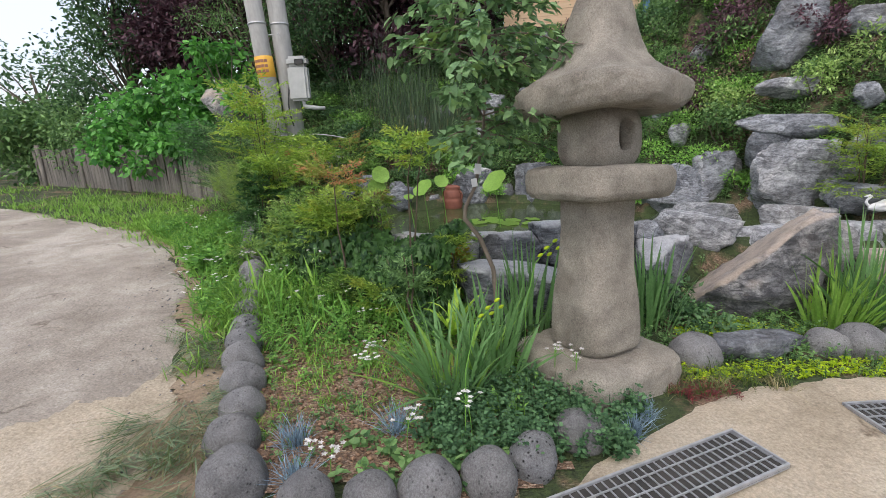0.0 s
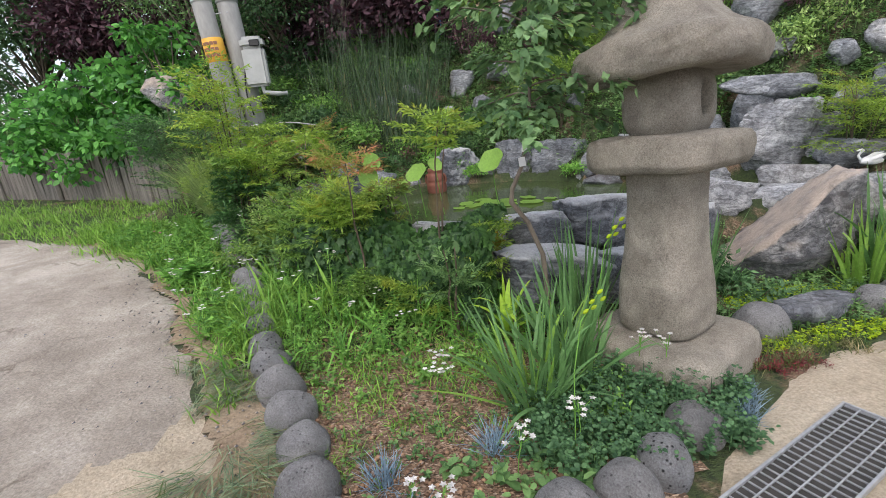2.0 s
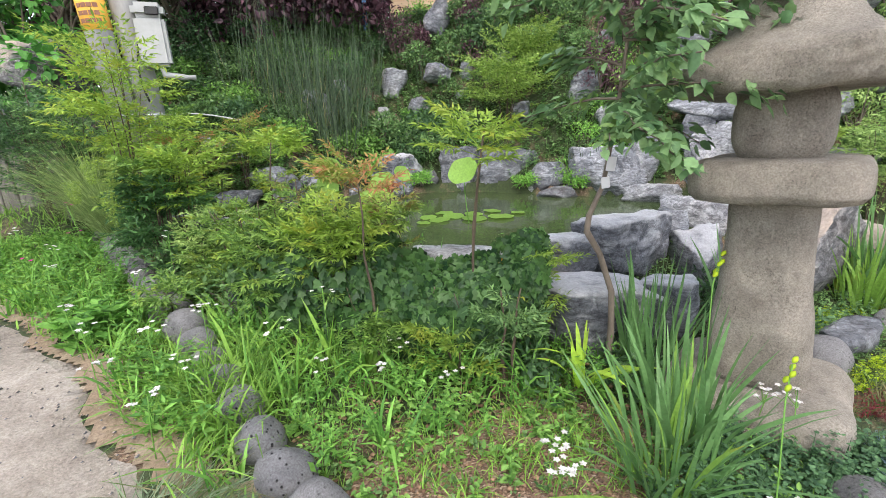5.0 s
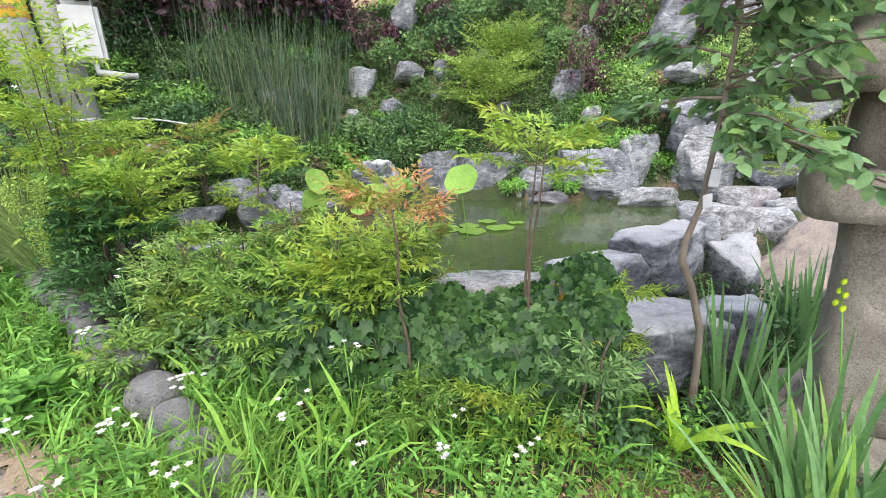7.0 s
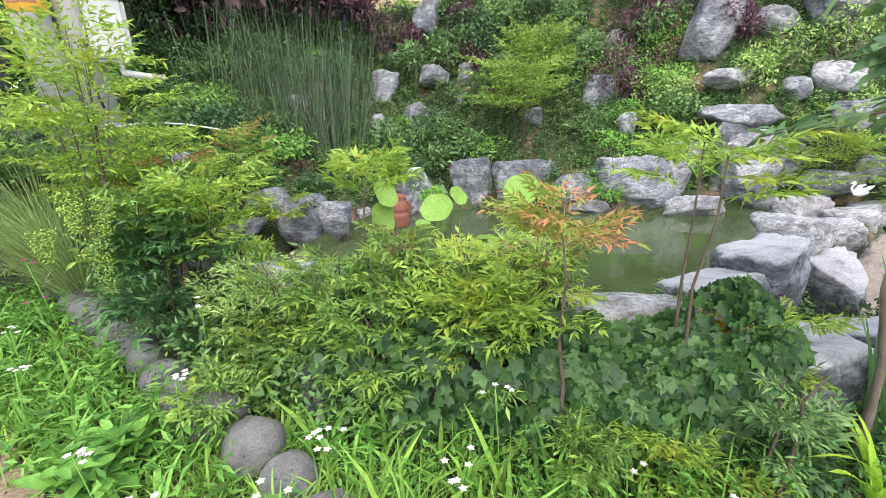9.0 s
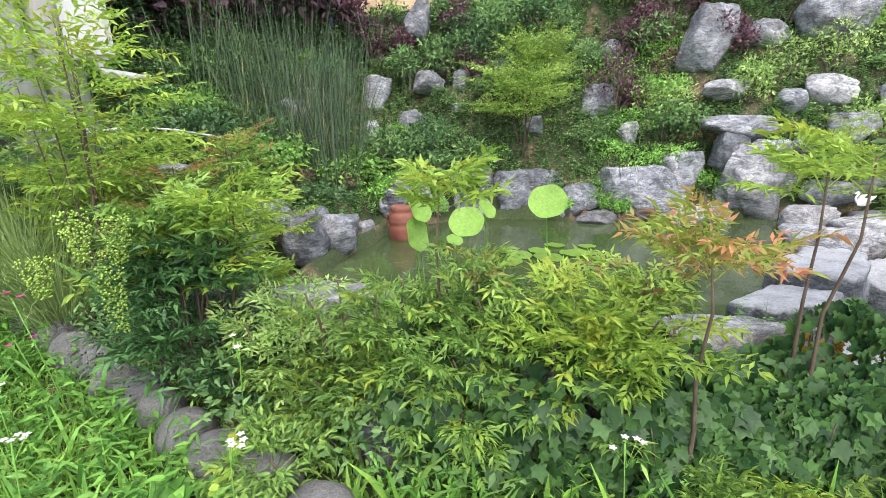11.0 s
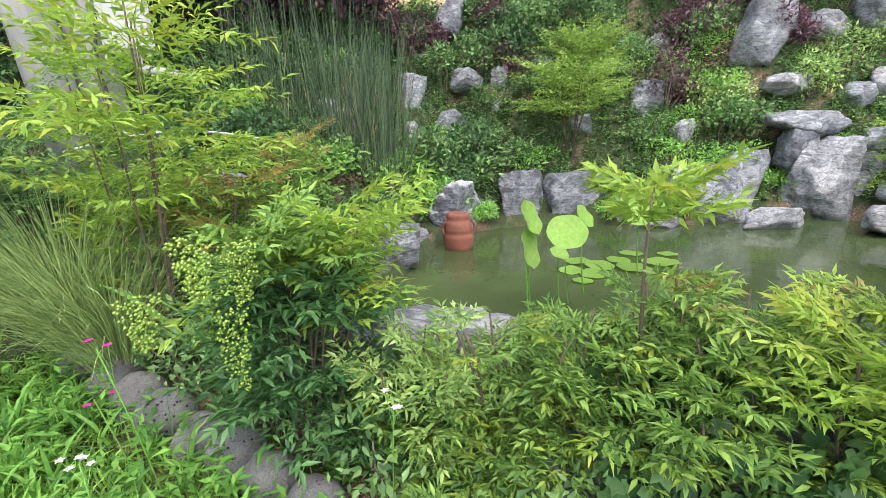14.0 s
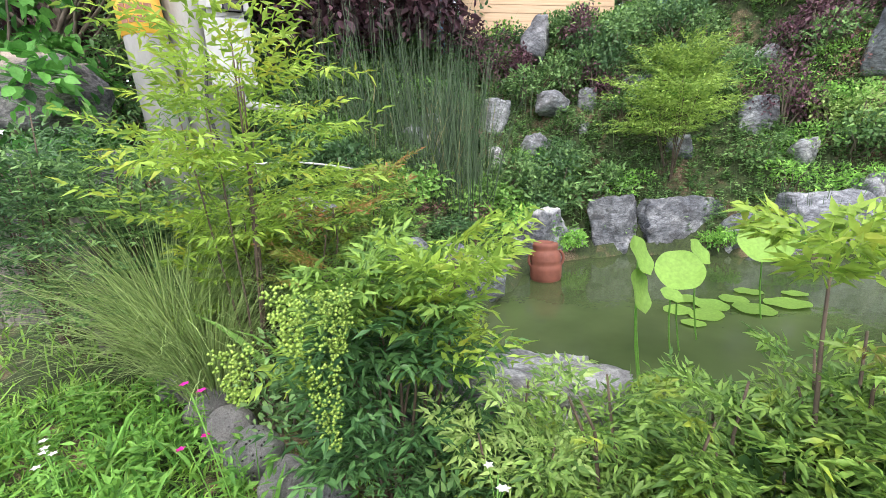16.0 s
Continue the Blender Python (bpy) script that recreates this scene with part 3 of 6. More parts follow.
tagged(sheet("pavement", np.arange(-0.5, 5.2, 0.05), np.arange(0.9, 3.0, 0.05), lambda x, y: plain_z(x, y) - 0.006 + 0.042 * np.clip(apron_edge(x, y) / 0.12, 0, 1) + 0.006 * wiggle(x, y, 1.2), M_APRON, lambda x, y: apron_edge(x, y) > 0, to_apron_edge), "cream concrete apron beside the stone lantern", "pavement", kind="structure")
tagged(sheet("garden_bed", np.arange(-1.75, 0.9, 0.06), np.arange(1.55, 3.6, 0.06), lambda x, y: rough_z(x, y) + 0.012, M_CHIPS, lambda x, y: (np.hypot((x + 0.5) / 1.15, (y - 2.45) / 0.85) < 1 + 0.3 * wiggle(x, y, 2)) & (apron_edge(x, y) < -0.02)), "flower bed of reddish chippings and crumbly soil", "garden bed", kind="structure")

tagged(sheet("verge", np.arange(-5.4, -0.8, 0.05), np.arange(1.1, 7.4, 0.05), lambda x, y: rough_z(x, y) + 0.014, M_VERGE, lambda x, y: (road_side(x, y) < 0.12) & (road_side(x, y) > np.where(y < 3.3, -0.75, -0.3) + 0.3 * wiggle(x, y, 2)) & (x < np.interp(y, STONE_Y, STONE_X) + 0.05)), "bare sandy earth between the lane and the edging stones", "soil", kind="structure")

g = Geo()
cx, cy = np.mean([p[0] for p in POND]), np.mean([p[1] for p in POND])
rimv = [(cx + (x - cx) * 1.02, cy + (y - cy) * 1.02, WATER_Z) for x, y in POND]
g.put([(cx, cy, WATER_Z)] + rimv, [(0, i + 1, (i + 1) % len(POND) + 1) for i in range(len(POND))])
tagged(part("water", g, M_WATER), "still murky green pond water", "water", kind="structure")

# ---- rocks ----


def rock_geo(seed, level, flat=0.0, cut=None, block=0.0):
    """A boulder within the unit box: a ball cut by random planes, then roughened."""
    bm = bmesh.new()
    bmesh.ops.create_icosphere(bm, subdivisions=level, radius=1)
    r = np.random.default_rng(seed)
    v = np.array([w.co for w in bm.verts])
    f = np.array([[w.index for w in t.verts] for t in bm.faces])
    bm.free()
    n = unit(r.normal(size=(15, 3)))
    n = np.concatenate([n, [(0, 0.1, 1)], [(0.15, -1, 0.2)]])
    dist = np.concatenate([r.uniform(0.55, 0.9, 15), [0.62 - flat * 0.2], [0.7]])
    if cut:
        n, dist = np.concatenate([n, unit(np.array([cut[:3]]))]), np.concatenate([dist, [cut[3]]])
    q = np.maximum(v @ n.T, 1e-3)
    lim = np.minimum(dist[None] / q, 3)
    rad = np.minimum(1.05, (np.sum(lim ** -60.0, 1)) ** (-1 / 60.0))
    if block:
        p = 1 / np.maximum(np.linalg.norm(v * (1, 1, 1.0), ord=5, axis=1), 1e-6)
        rad = np.minimum(rad * 1.16, p * 0.98)
    v = v * rad[:, None]
    v = v / np.abs(v).max(0)
    off = Vector((seed * 3.1, seed * 1.7, 0))
    disp = np.array([noise.hetero_terrain(Vector(a) * 2.2 + off, 0.9, 2.1, 6, 0.4) - 0.55 for a in v])
    ridged = np.array([noise.noise(Vector((a[0] * 5, a[1] * 5, a[2] * 11)) + off) for a in v])
    crag = np.array([noise.cell(Vector((a[0] * 3.5, a[1] * 3.5, a[2] * 6)) + off + Vector((0.2, 0.1, 0)) * noise.noise(Vector(a) * 4)) for a in v])
    return v * (1 + 0.06 * disp + 0.03 * ridged + 0.04 * crag)[:, None], f


ROCKS = []


def rock(x, y, z, w, h, d=None, mat=None, seed=1, spin=0.0, tilt=0.0, level=4, label="grey rugged landscape boulder with pale veins", flat=0.0, sink=0.12, name="rock", cut=None, lean=0.0):
    """A boulder whose visible foot is at z, w wide, d deep and h high above the foot."""
    d = d or w * 0.75
    ROCKS.append((x, y, w))
    v, f = rock_geo(seed, level, flat, cut, lean)
    full = h * (1 + sink)
    g = Geo()
    g.put(v * (w / 2, d / 2, full / 2), f)
    ob = part(name, g, mat or M_ROCK, smooth=True)
    ob.matrix_basis = pose(x, y, z + h - full / 2, tilt * 0.4, tilt, spin)
    return tagged(ob, label, "rock")


def cobble(x, y, r, seed, mat, squash=1.0):
    r = r * 0.95
    bm = bmesh.new()
    bmesh.ops.create_icosphere(bm, subdivisions=4, radius=1)
    for w in bm.verts:
        q = w.co.copy()
        k = 1 + 0.13 * noise.noise(q * 1.1 + Vector((seed * 5, 0, 0))) + 0.02 * noise.noise(q * 4 + Vector((seed, 3, 0)))
        w.co = Vector((q.x * r * k * (1.0 + 0.12 * math.sin(seed * 2.3)), q.y * r * k, q.z * r * k * (squash + 0.1 * math.sin(seed * 1.7))))
    ob = part("border_stone", bm, mat, smooth=True)
    ob.matrix_basis = pose(x, y, float(plain_z(x, y)) + r * 0.36, seed * 17 % 44 - 22, seed * 11 % 40 - 20, seed * 53 % 360)
    return tagged(ob, "rounded grey pitted basalt stone edging the flower bed" if mat is M_BASALT else "coarse pitted dark basalt stone edging the flower bed", "stone", "stones edging the bed")

# ---- stone edging ----
for i, (x, y, r) in enumerate([(-1.06, 1.82, 0.16), (-1.19, 2.12, 0.155), (-1.26, 2.4, 0.135), (-1.36, 2.66, 0.145), (-1.47, 2.92, 0.15), (-1.57, 3.18, 0.14), (-1.68, 3.46, 0.135), (-1.78, 3.75, 0.135),
                               (-0.68, 1.71, 0.135), (-0.39, 1.71, 0.145), (-0.12, 1.77, 0.155), (0.16, 1.83, 0.14), (0.39, 1.95, 0.145), (0.68, 2.14, 0.14)]):
    cobble(x, y, r, i + 1, M_BASALT_ROUGH if i in (5, 6, 7, 12) else M_BASALT)
for i, (x, y, r) in enumerate([(-1.88, 4.02, 0.13), (-1.97, 4.28, 0.135), (-2.06, 4.55, 0.14), (-2.16, 4.83, 0.15), (-2.3, 5.13, 0.17), (-2.43, 5.42, 0.15), (-2.53, 5.68, 0.145), (-2.62, 5.92, 0.14),
                               (-2.71, 6.17, 0.145), (-2.82, 6.41, 0.14), (-2.94, 6.68, 0.15), (-3.04, 6.95, 0.145), (-3.14, 7.23, 0.15), (-3.3, 7.6, 0.15)]):
    cobble(x, y, r, i + 31, M_BASALT_ROUGH if i in (8, 10) else M_BASALT)
for i, (x, y, r) in enumerate([(1.71, 2.93, 0.165), (2.72, 3.02, 0.15), (2.96, 3.02, 0.17), (3.3, 3.02, 0.16), (3.62, 3.05, 0.17)]):
    cobble(x, y, r, i + 61, M_BASALT)
rock(2.2, 3.0, -0.12, 0.8, 0.2, 0.34, M_ROCK_DARK, 4, 8, 3, 4, "long flat grey edging stone with a pale streak", 1.0)

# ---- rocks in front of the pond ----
rock(0.5, 3.74, -0.1, 1.22, 0.74, 0.64, M_ROCK_PALE_TOP, 11, -12, 4, 5, "large dark boulder with a pale grey top", 1.3, lean=1.0)
rock(0.62, 4.26, 0.12, 0.74, 0.72, 0.46, M_ROCK_PALE_TOP, 12, -6, 0, 5, "upright dark rock with a flat white top", 1.6, lean=1.0)
rock(1.38, 4.34, 0.1, 1.12, 0.82, 0.6, M_ROCK_PALE_TOP, 13, 6, 2, 5, "broad grey rock with a flat pale top", 1.6, lean=1.0)
rock(1.14, 3.66, -0.1, 0.52, 0.64, 0.45, M_ROCK_PALE_TOP, 76, 15, 3, 4, "dark rock with a pale top beside the boulder", 1.2, lean=1.0)
rock(2.0, 4.15, -0.08, 0.7, 0.7, 0.5, M_ROCK_PALE_TOP, 77, 30, 0, 4)
rock(2.0, 4.5, 0.1, 0.6, 0.66, 0.45, M_ROCK, 14, 30, 6, 4, "pale rock leaning at the pond", 0.8)
rock(-0.12, 4.42, 0.15, 0.95, 0.52, 0.5, M_ROCK_PALE, 15, -20, 2, 4, "low pale rock at the pond's edge", 1.2, lean=1.0)
rock(-1.35, 5.3, 0.1, 0.6, 0.5, 0.4, M_ROCK, 16, -40, 0, 4)
rock(-1.68, 6.16, 0.08, 1.0, 0.66, 0.55, M_ROCK_PALE, 17, -38, 4, 5, "pale layered rock leaning over the pond", 1.2, lean=1.0)
rock(-1.0, 5.25, 0.12, 0.5, 0.42, 0.35, M_ROCK_PALE, 18, -45, 0, 4, "small pale flat rock", 1.0)
rock(-2.2, 6.6, 0.15, 0.6, 0.55, 0.5, M_ROCK, 19, 20)
for i, (x, y) in enumerate([(-0.42, 3.95), (-0.85, 4.28), (-1.22, 4.6), (-1.6, 4.98)]):
    rock(x, y, -0.02, 0.55, 0.62, 0.4, M_ROCK_DARK, 120 + i, -40, 0, 4, "dark rock hidden behind climbing leaves")
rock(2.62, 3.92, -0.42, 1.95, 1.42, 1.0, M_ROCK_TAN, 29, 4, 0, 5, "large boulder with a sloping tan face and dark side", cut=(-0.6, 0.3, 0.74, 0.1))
rock(2.62, 4.75, 0.2, 0.85, 0.6, 0.5, M_ROCK_PALE, 23, -15, 8, 4, "pale slab leaning on the boulder", 1.0)
rock(3.5, 4.65, 0.05, 0.9, 0.6, 0.6, M_ROCK_PALE, 24, 15, 0, 4, "broad pale rock with a flat top", 1.0)
rock(4.35, 4.85, 0.1, 0.8, 0.45, 0.6, M_ROCK_PALE, 25, 5, 0, 4, "broad pale rock with a flat top", 1.5)
rock(5.1, 4.9, 0.15, 0.8, 0.38, 0.6, M_ROCK_PALE, 26, -8, 0, 4, "broad pale rock with a flat top", 1.5)
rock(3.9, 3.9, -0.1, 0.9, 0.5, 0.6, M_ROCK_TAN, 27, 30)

rock(4.2, 5.35, 0.2, 0.85, 0.45, 0.5, M_ROCK_PALE, 28, -20, 4, 4, "pale rock at the pond's end", 0.8)
rock(4.95, 5.35, 0.45, 0.75, 0.4, 0.5, M_ROCK, 70, -35, 5, 4, "grey rock at the pond's end", 0.8)
rock(5.6, 5.05, 0.6, 0.8, 0.45, 0.5, M_ROCK_PALE, 71, -30, 3, 4, "pale rock at the pond's end", 0.6)

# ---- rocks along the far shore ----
rock(0.57, 8.95, 0.02, 1.15, 0.86, 0.75, M_ROCK_PALE_TOP, 31, 10, 0, 5, "grey rock with a bright white top at the water")
rock(1.74, 8.75, 0.0, 0.82, 1.06, 0.5, M_ROCK_DARK, 32, 5, 4, 5, "upright dark slab of layered rock", lean=1.0)
rock(2.72, 8.2, 0.05, 1.6, 0.95, 0.6, M_ROCK_DARK, 33, -25, 0, 5, "dark grey cliff rock above the water", lean=1.0)
rock(3.36, 7.1, 0.15, 1.35, 0.98, 0.65, M_ROCK, 34, -42, 0, 5, "big grey boulder with white patches at the water")
rock(2.72, 7.25, 0.15, 0.7, 0.26, 0.4, M_ROCK_DARK, 35, -25, 0, 4, "low dark stone at the waterline")
rock(4.68, 6.16, 0.2, 0.98, 1.2, 0.66, M_ROCK_MID, 36, -35, 0, 5, "tall white-crusted standing rock")
rock(5.08, 5.86, 0.22, 0.66, 0.84, 0.5, M_ROCK_MID, 37, -30, 12, 5, "white-crusted rock leaning on its neighbour")
rock(3.66, 6.28, 0.18, 1.0, 0.36, 0.5, M_ROCK_PALE, 38, -28, 0, 4, "low whitish rock lying at the water", 0.5)
rock(3.98, 6.85, 0.4, 0.58, 0.84, 0.45, M_ROCK, 39, -20, lean=1.0)
rock(5.5, 5.8, 0.8, 0.75, 0.7, 0.5, M_ROCK, 40, -40)
rock(4.75, 6.4, 1.3, 1.35, 0.42, 0.6, M_ROCK, 41, -30, 2, 4, "long grey ledge rock on the slope", 1.0)
rock(4.95, 6.85, 1.85, 0.8, 0.34, 0.5, M_ROCK_PALE, 42, -30)
rock(5.15, 7.3, 2.3, 0.9, 0.95, 0.6, M_ROCK, 43, -25, 5, 4, "tall bluish grey rock near the slope's top")
rock(6.0, 5.9, 1.75, 0.7, 0.5, 0.5, M_ROCK_PALE, 44, -50, 15)
rock(5.95, 6.85, 2.6, 0.9, 0.45, 0.6, M_ROCK, 45, -30)
rock(6.7, 6.2, 2.7, 1.1, 0.8, 0.7, M_ROCK, 56, -40)
rock(6.4, 5.1, 1.6, 0.9, 0.55, 0.6, M_ROCK, 57, -40)
rock(5.6, 5.5, 1.2, 0.7, 0.5, 0.5, M_ROCK, 58, -45)
rock(3.92, 8.3, 1.45, 0.62, 0.85, 0.4, M_ROCK, 46, -20, 8)
rock(2.3, 9.9, 1.3, 0.6, 0.66, 0.42, M_ROCK, 47, 0, -8)
rock(1.48, 10.1, 1.0, 0.62, 0.84, 0.45, M_ROCK, 48, 10, 18, 4, "pale slanting rock among the shrubs")
rock(1.11, 10.65, 1.8, 0.62, 0.7, 0.45, M_ROCK, 49, 10, 5)
rock(1.87, 10.2, 2.08, 0.62, 0.38, 0.4, M_ROCK, 50, 0)
rock(2.45, 10.05, 1.9, 0.44, 0.68, 0.36, M_ROCK, 51, 0)
rock(-0.55, 9.85, 1.0, 0.9, 1.1, 0.45, M_ROCK, 52, 0, 12, 4, "tall slanting slab behind the reeds")
rock(-2.05, 8.8, 0.5, 0.75, 0.84, 0.4, M_ROCK, 53, 0, 22, 4, "sharp slanting slab of grey rock", lean=1.0)
rock(-1.41, 8.3, 0.6, 0.68, 0.34, 0.4, M_ROCK, 54, 0)
rock(-1.2, 7.75, 0.3, 0.5, 0.66, 0.4, M_ROCK_DARK, 55, 0)
rock(-1.87, 7.85, 0.32, 0.72, 0.38, 0.45, M_ROCK_DARK, 59, 0)
rock(2.3, 11.05, 3.05, 0.66, 0.7, 0.5, M_ROCK_DARK, 60, 15, 15, 4, "brown-grey boulder leaning by the boarded wall")
rock(-4.2, 9.8, 2.05, 1.3, 0.62, 0.7, M_ROCK_TAN, 61, 10, 0, 4, "broad grey boulder behind the leaves")
rock(-4.15, 9.85, 0.4, 1.7, 1.8, 0.9, M_ROCK_DARK, 62, 10)
for i, (x, y, w) in enumerate([(2.6, 7.75, .4), (0.4, 9.0, .45), (-0.2, 8.5, .35), (2.9, 8.7, .4), (4.2, 6.9, .45), (1.7, 8.6, .4), (0.7, 10.0, .45), (3.0, 9.6, .5), (4.6, 8.6, .5), (0.0, 10.6, .5), (3.9, 7.7, .5), (5.5, 6.2, .5), (2.2, 8.4, .35), (-0.9, 8.4, .4)]):
    rock(x, y, land_z(x, y) - 0.1, w, w * 0.85, w * 0.7, M_ROCK if i % 2 else M_ROCK_PALE, 80 + i, i * 40, i * 5 % 17 - 8, 3)

rock(1.15, 8.95, 0.15, 0.5, 0.5, 0.4, M_ROCK_DARK, 71, 20)
rock(2.75, 7.65, 0.2, 0.75, 0.6, 0.5, M_ROCK, 72, -30)
rock(4.0, 6.95, 0.5, 0.6, 0.62, 0.45, M_ROCK, 73, -20)
rock(-0.75, 7.95, 0.28, 0.6, 0.5, 0.45, M_ROCK, 74, 15)
rock(4.45, 6.45, 0.9, 0.6, 0.6, 0.45, M_ROCK, 75, -30)

# ---- stone lantern ----
LX, LY = 0.985, 2.93
lantern = thing("stone_lantern", "tall carved beige stone lantern with a flared mushroom-like cap", "lantern", m=pose(LX, LY - 0.06, 0, -3.5, 0, 0))


def smooth_profile(prof, step=0.02):
    """The same outline with more rings in it."""
    z, w = [], []
    for (z0, w0), (z1, w1) in zip(prof, prof[1:]):
        n = max(1, int(math.hypot(z1 - z0, w1 - w0) / step))
        for k in range(n):
            z.append(z0 + (z1 - z0) * k / n), w.append(w0 + (w1 - w0) * k / n)
    return [*zip(z, w), prof[-1]]


def carved(name, prof, power, wob, seed, label):
    g = Geo()
    lathe(g, smooth_profile(prof, 0.014), 150, power, wob, seed, 28)
    part(name, g, M_LANTERN, lantern, label, True)


carved("base", [(-0.3, .39), (-0.2, .43), (-0.06, .442), (0.02, .435), (0.05, .415), (0.07, .37), (0.074, .1)], 4.5, 0.045, 1, "squat rounded stone block")
carved("column", [(0.06, .18), (0.08, .22), (0.115, .24), (0.2, .245), (0.3, .24), (0.45, .224), (0.6, .207), (0.75, .196), (0.9, .191), (1.02, .194), (1.075, .196), (1.08, .1)], 4.0, 0.03, 2, "waisted stone shaft")
carved("platform", [(1.07, .1), (1.072, .3), (1.085, .345), (1.12, .37), (1.18, .376), (1.235, .372), (1.268, .355), (1.283, .31), (1.286, .1)], 5.0, 0.035, 3, "thick rounded stone slab")
n_th, n_z = 200, 64
verts, faces = [], []
for i in range(n_z + 1):
    u = i / n_z
    z = 1.284 + 0.345 * u
    w = 0.212 * (1 - 0.2 * abs(2 * u - 0.96) ** 3.0)
    for j in range(n_th):
        th = j / n_th * 2 * math.pi
        c, q = abs(math.cos(th - radians(28))), abs(math.sin(th - radians(28)))
        k = 1 + 0.02 * noise.fractal(Vector((math.cos(th) * 2, math.sin(th) * 2, z * 3)), 1.0, 2.0, 4)
        rr = w * k * (c ** 4.2 + q ** 4.2) ** (-1 / 4.2)
        for hole in (301, 128):
            da = (math.degrees(th) - hole + 180) % 360 - 180
            e = (abs(da) / 17.0) ** 2.6 + (abs(u - 0.5) / 0.25) ** 2.6
            rr -= 0.14 * min(1.0, max(0.0, (1.15 - e) / 0.3))
        verts.append((math.cos(th) * rr, math.sin(th) * rr, z))
for i in range(n_z):
    for j in range(n_th):
        a, b = i * n_th + j, i * n_th + (j + 1) % n_th
        faces += [(a, b, b + n_th), (a, b + n_th, a + n_th)]
g = Geo()
g.put(verts, faces)
part("firebox", g, M_LANTERN, lantern, "rounded stone light chamber with oval windows", True)
carved("cap", [(1.61, .1), (1.615, .2), (1.605, .27), (1.592, .33), (1.59, .38), (1.605, .415), (1.64, .44), (1.69, .448), (1.745, .44), (1.785, .412), (1.805, .37), (1.83, .325), (1.87, .28), (1.93, .24), (2.01, .207), (2.11, .175), (2.22, .143), (2.33, .108), (2.42, .075), (2.47, .045), (2.49, .02)], 3.8, 0.07, 5, "flared stone roof with a rough underside rim")

# ---- drain gratings ----


def grating(x, y, turn, length, width, label):
    z = float(plain_z(x, y)) + 0.056
    t = thing("drain_grating", label, "drain grating", "gratings in the apron", pose(x, y, z, 0, 0, turn))
    # dark plate paints the shade below the slats; no drain is cut
    part("pit", box_bm(length, width, 0.004, 0, -0.01), M_DARK, t, "dark plate standing in for the drain's shaded depth")
    for s in (-1, 1):
        o = part("side_bar", box_bm(length, 0.012, 0.03, 0.002, -0.02), M_STEEL, t)
        o.location = (0, s * (width / 2 - 0.006), 0)
        o = part("end_bar", box_bm(0.012, width - 0.026, 0.03, 0.002, -0.02), M_STEEL, t)
        o.location = (s * (length / 2 - 0.006), 0, 0)
    slat = part("slat", box_bm(0.0045, width - 0.03, 0.026, 0, -0.024), M_STEEL, t)
    n = int(length / 0.045)
    for i in range(n):
        o = slat if i == 0 else part("slat", slat.data, M_STEEL, t)
        o.location = (-length / 2 + (i + 0.5) * length / n, 0, 0)
    for k in (-1, 0, 1):
        o = part("cross_rod", box_bm(length - 0.03, 0.006, 0.008, 0, -0.001), M_STEEL, t)
        o.location = (0, k * width / 4, 0)


along = math.degrees(math.atan2(0.37, 0.92))
ux, uy = math.cos(radians(along)), math.sin(radians(along))
grating(1.55 - 0.68 * ux, 2.0 - 0.68 * uy, along, 1.36, 0.3, "long grey galvanised steel drain grating in concrete")
grating(2.78, 2.24, 2, 1.0, 0.28, "short grey galvanised steel drain grating in concrete")

# ---- plants: generators ----


def spread_points(n, x0, x1, y0, y1, ok=None):
    x, y = RNG.uniform(x0, x1, n), RNG.uniform(y0, y1, n)
    if ok is not None:
        k = ok(x, y)
        x, y = x[k], y[k]
    return x, y


def frond(geo, o, az, rise, length, leaf, pinnae=4, sag=0.22):
    """A compound leaf: side stalks with lance-shaped leaflets, arching outward from o."""
    d0 = np.array([math.cos(az) * math.cos(rise), math.sin(az) * math.cos(rise), math.sin(rise)])
    side = np.array([-math.sin(az), math.cos(az), 0.0])
    P, D, N, L = [], [], [], []
    up = unit(np.cross(d0, side) * -1)
    up = up if up[2] > 0 else -up
    for i in range(pinnae + 1):
        s = 0.35 + 0.65 * i / pinnae
        c = o + d0 * length * s - np.array([0, 0, 1.0]) * sag * length * s * s * 0.6
        dd = unit(d0 - np.array([0, 0, 1.0]) * sag * s)
        for sg in ((-1, 1) if i < pinnae else (0,)):
            sub = unit(dd * (0.75 if sg else 1) + side * sg * 0.9)
            sl = length * 0.42 * (1.15 - 0.6 * s)
            for j in range(3):
                q = c + sub * sl * (j + 0.6) / 3
                for t2 in (-1, 1):
                    P.append(q), D.append(unit(sub * 0.8 + np.cross(up, sub) * t2 * 0.7)), L.append(leaf * RNG.uniform(0.75, 1.15))
            P.append(c + sub * sl), D.append(sub), L.append(leaf * 1.2)
    P, D, L = np.array(P), np.array(D), np.array(L)
    D = unit(D + RNG.normal(0, 0.36, D.shape) - np.array([0, 0, 0.05]))
    N = unit(up + RNG.normal(0, 0.42, P.shape))
    leaves(geo, P, D, N, L, L * 0.27, LANCE)


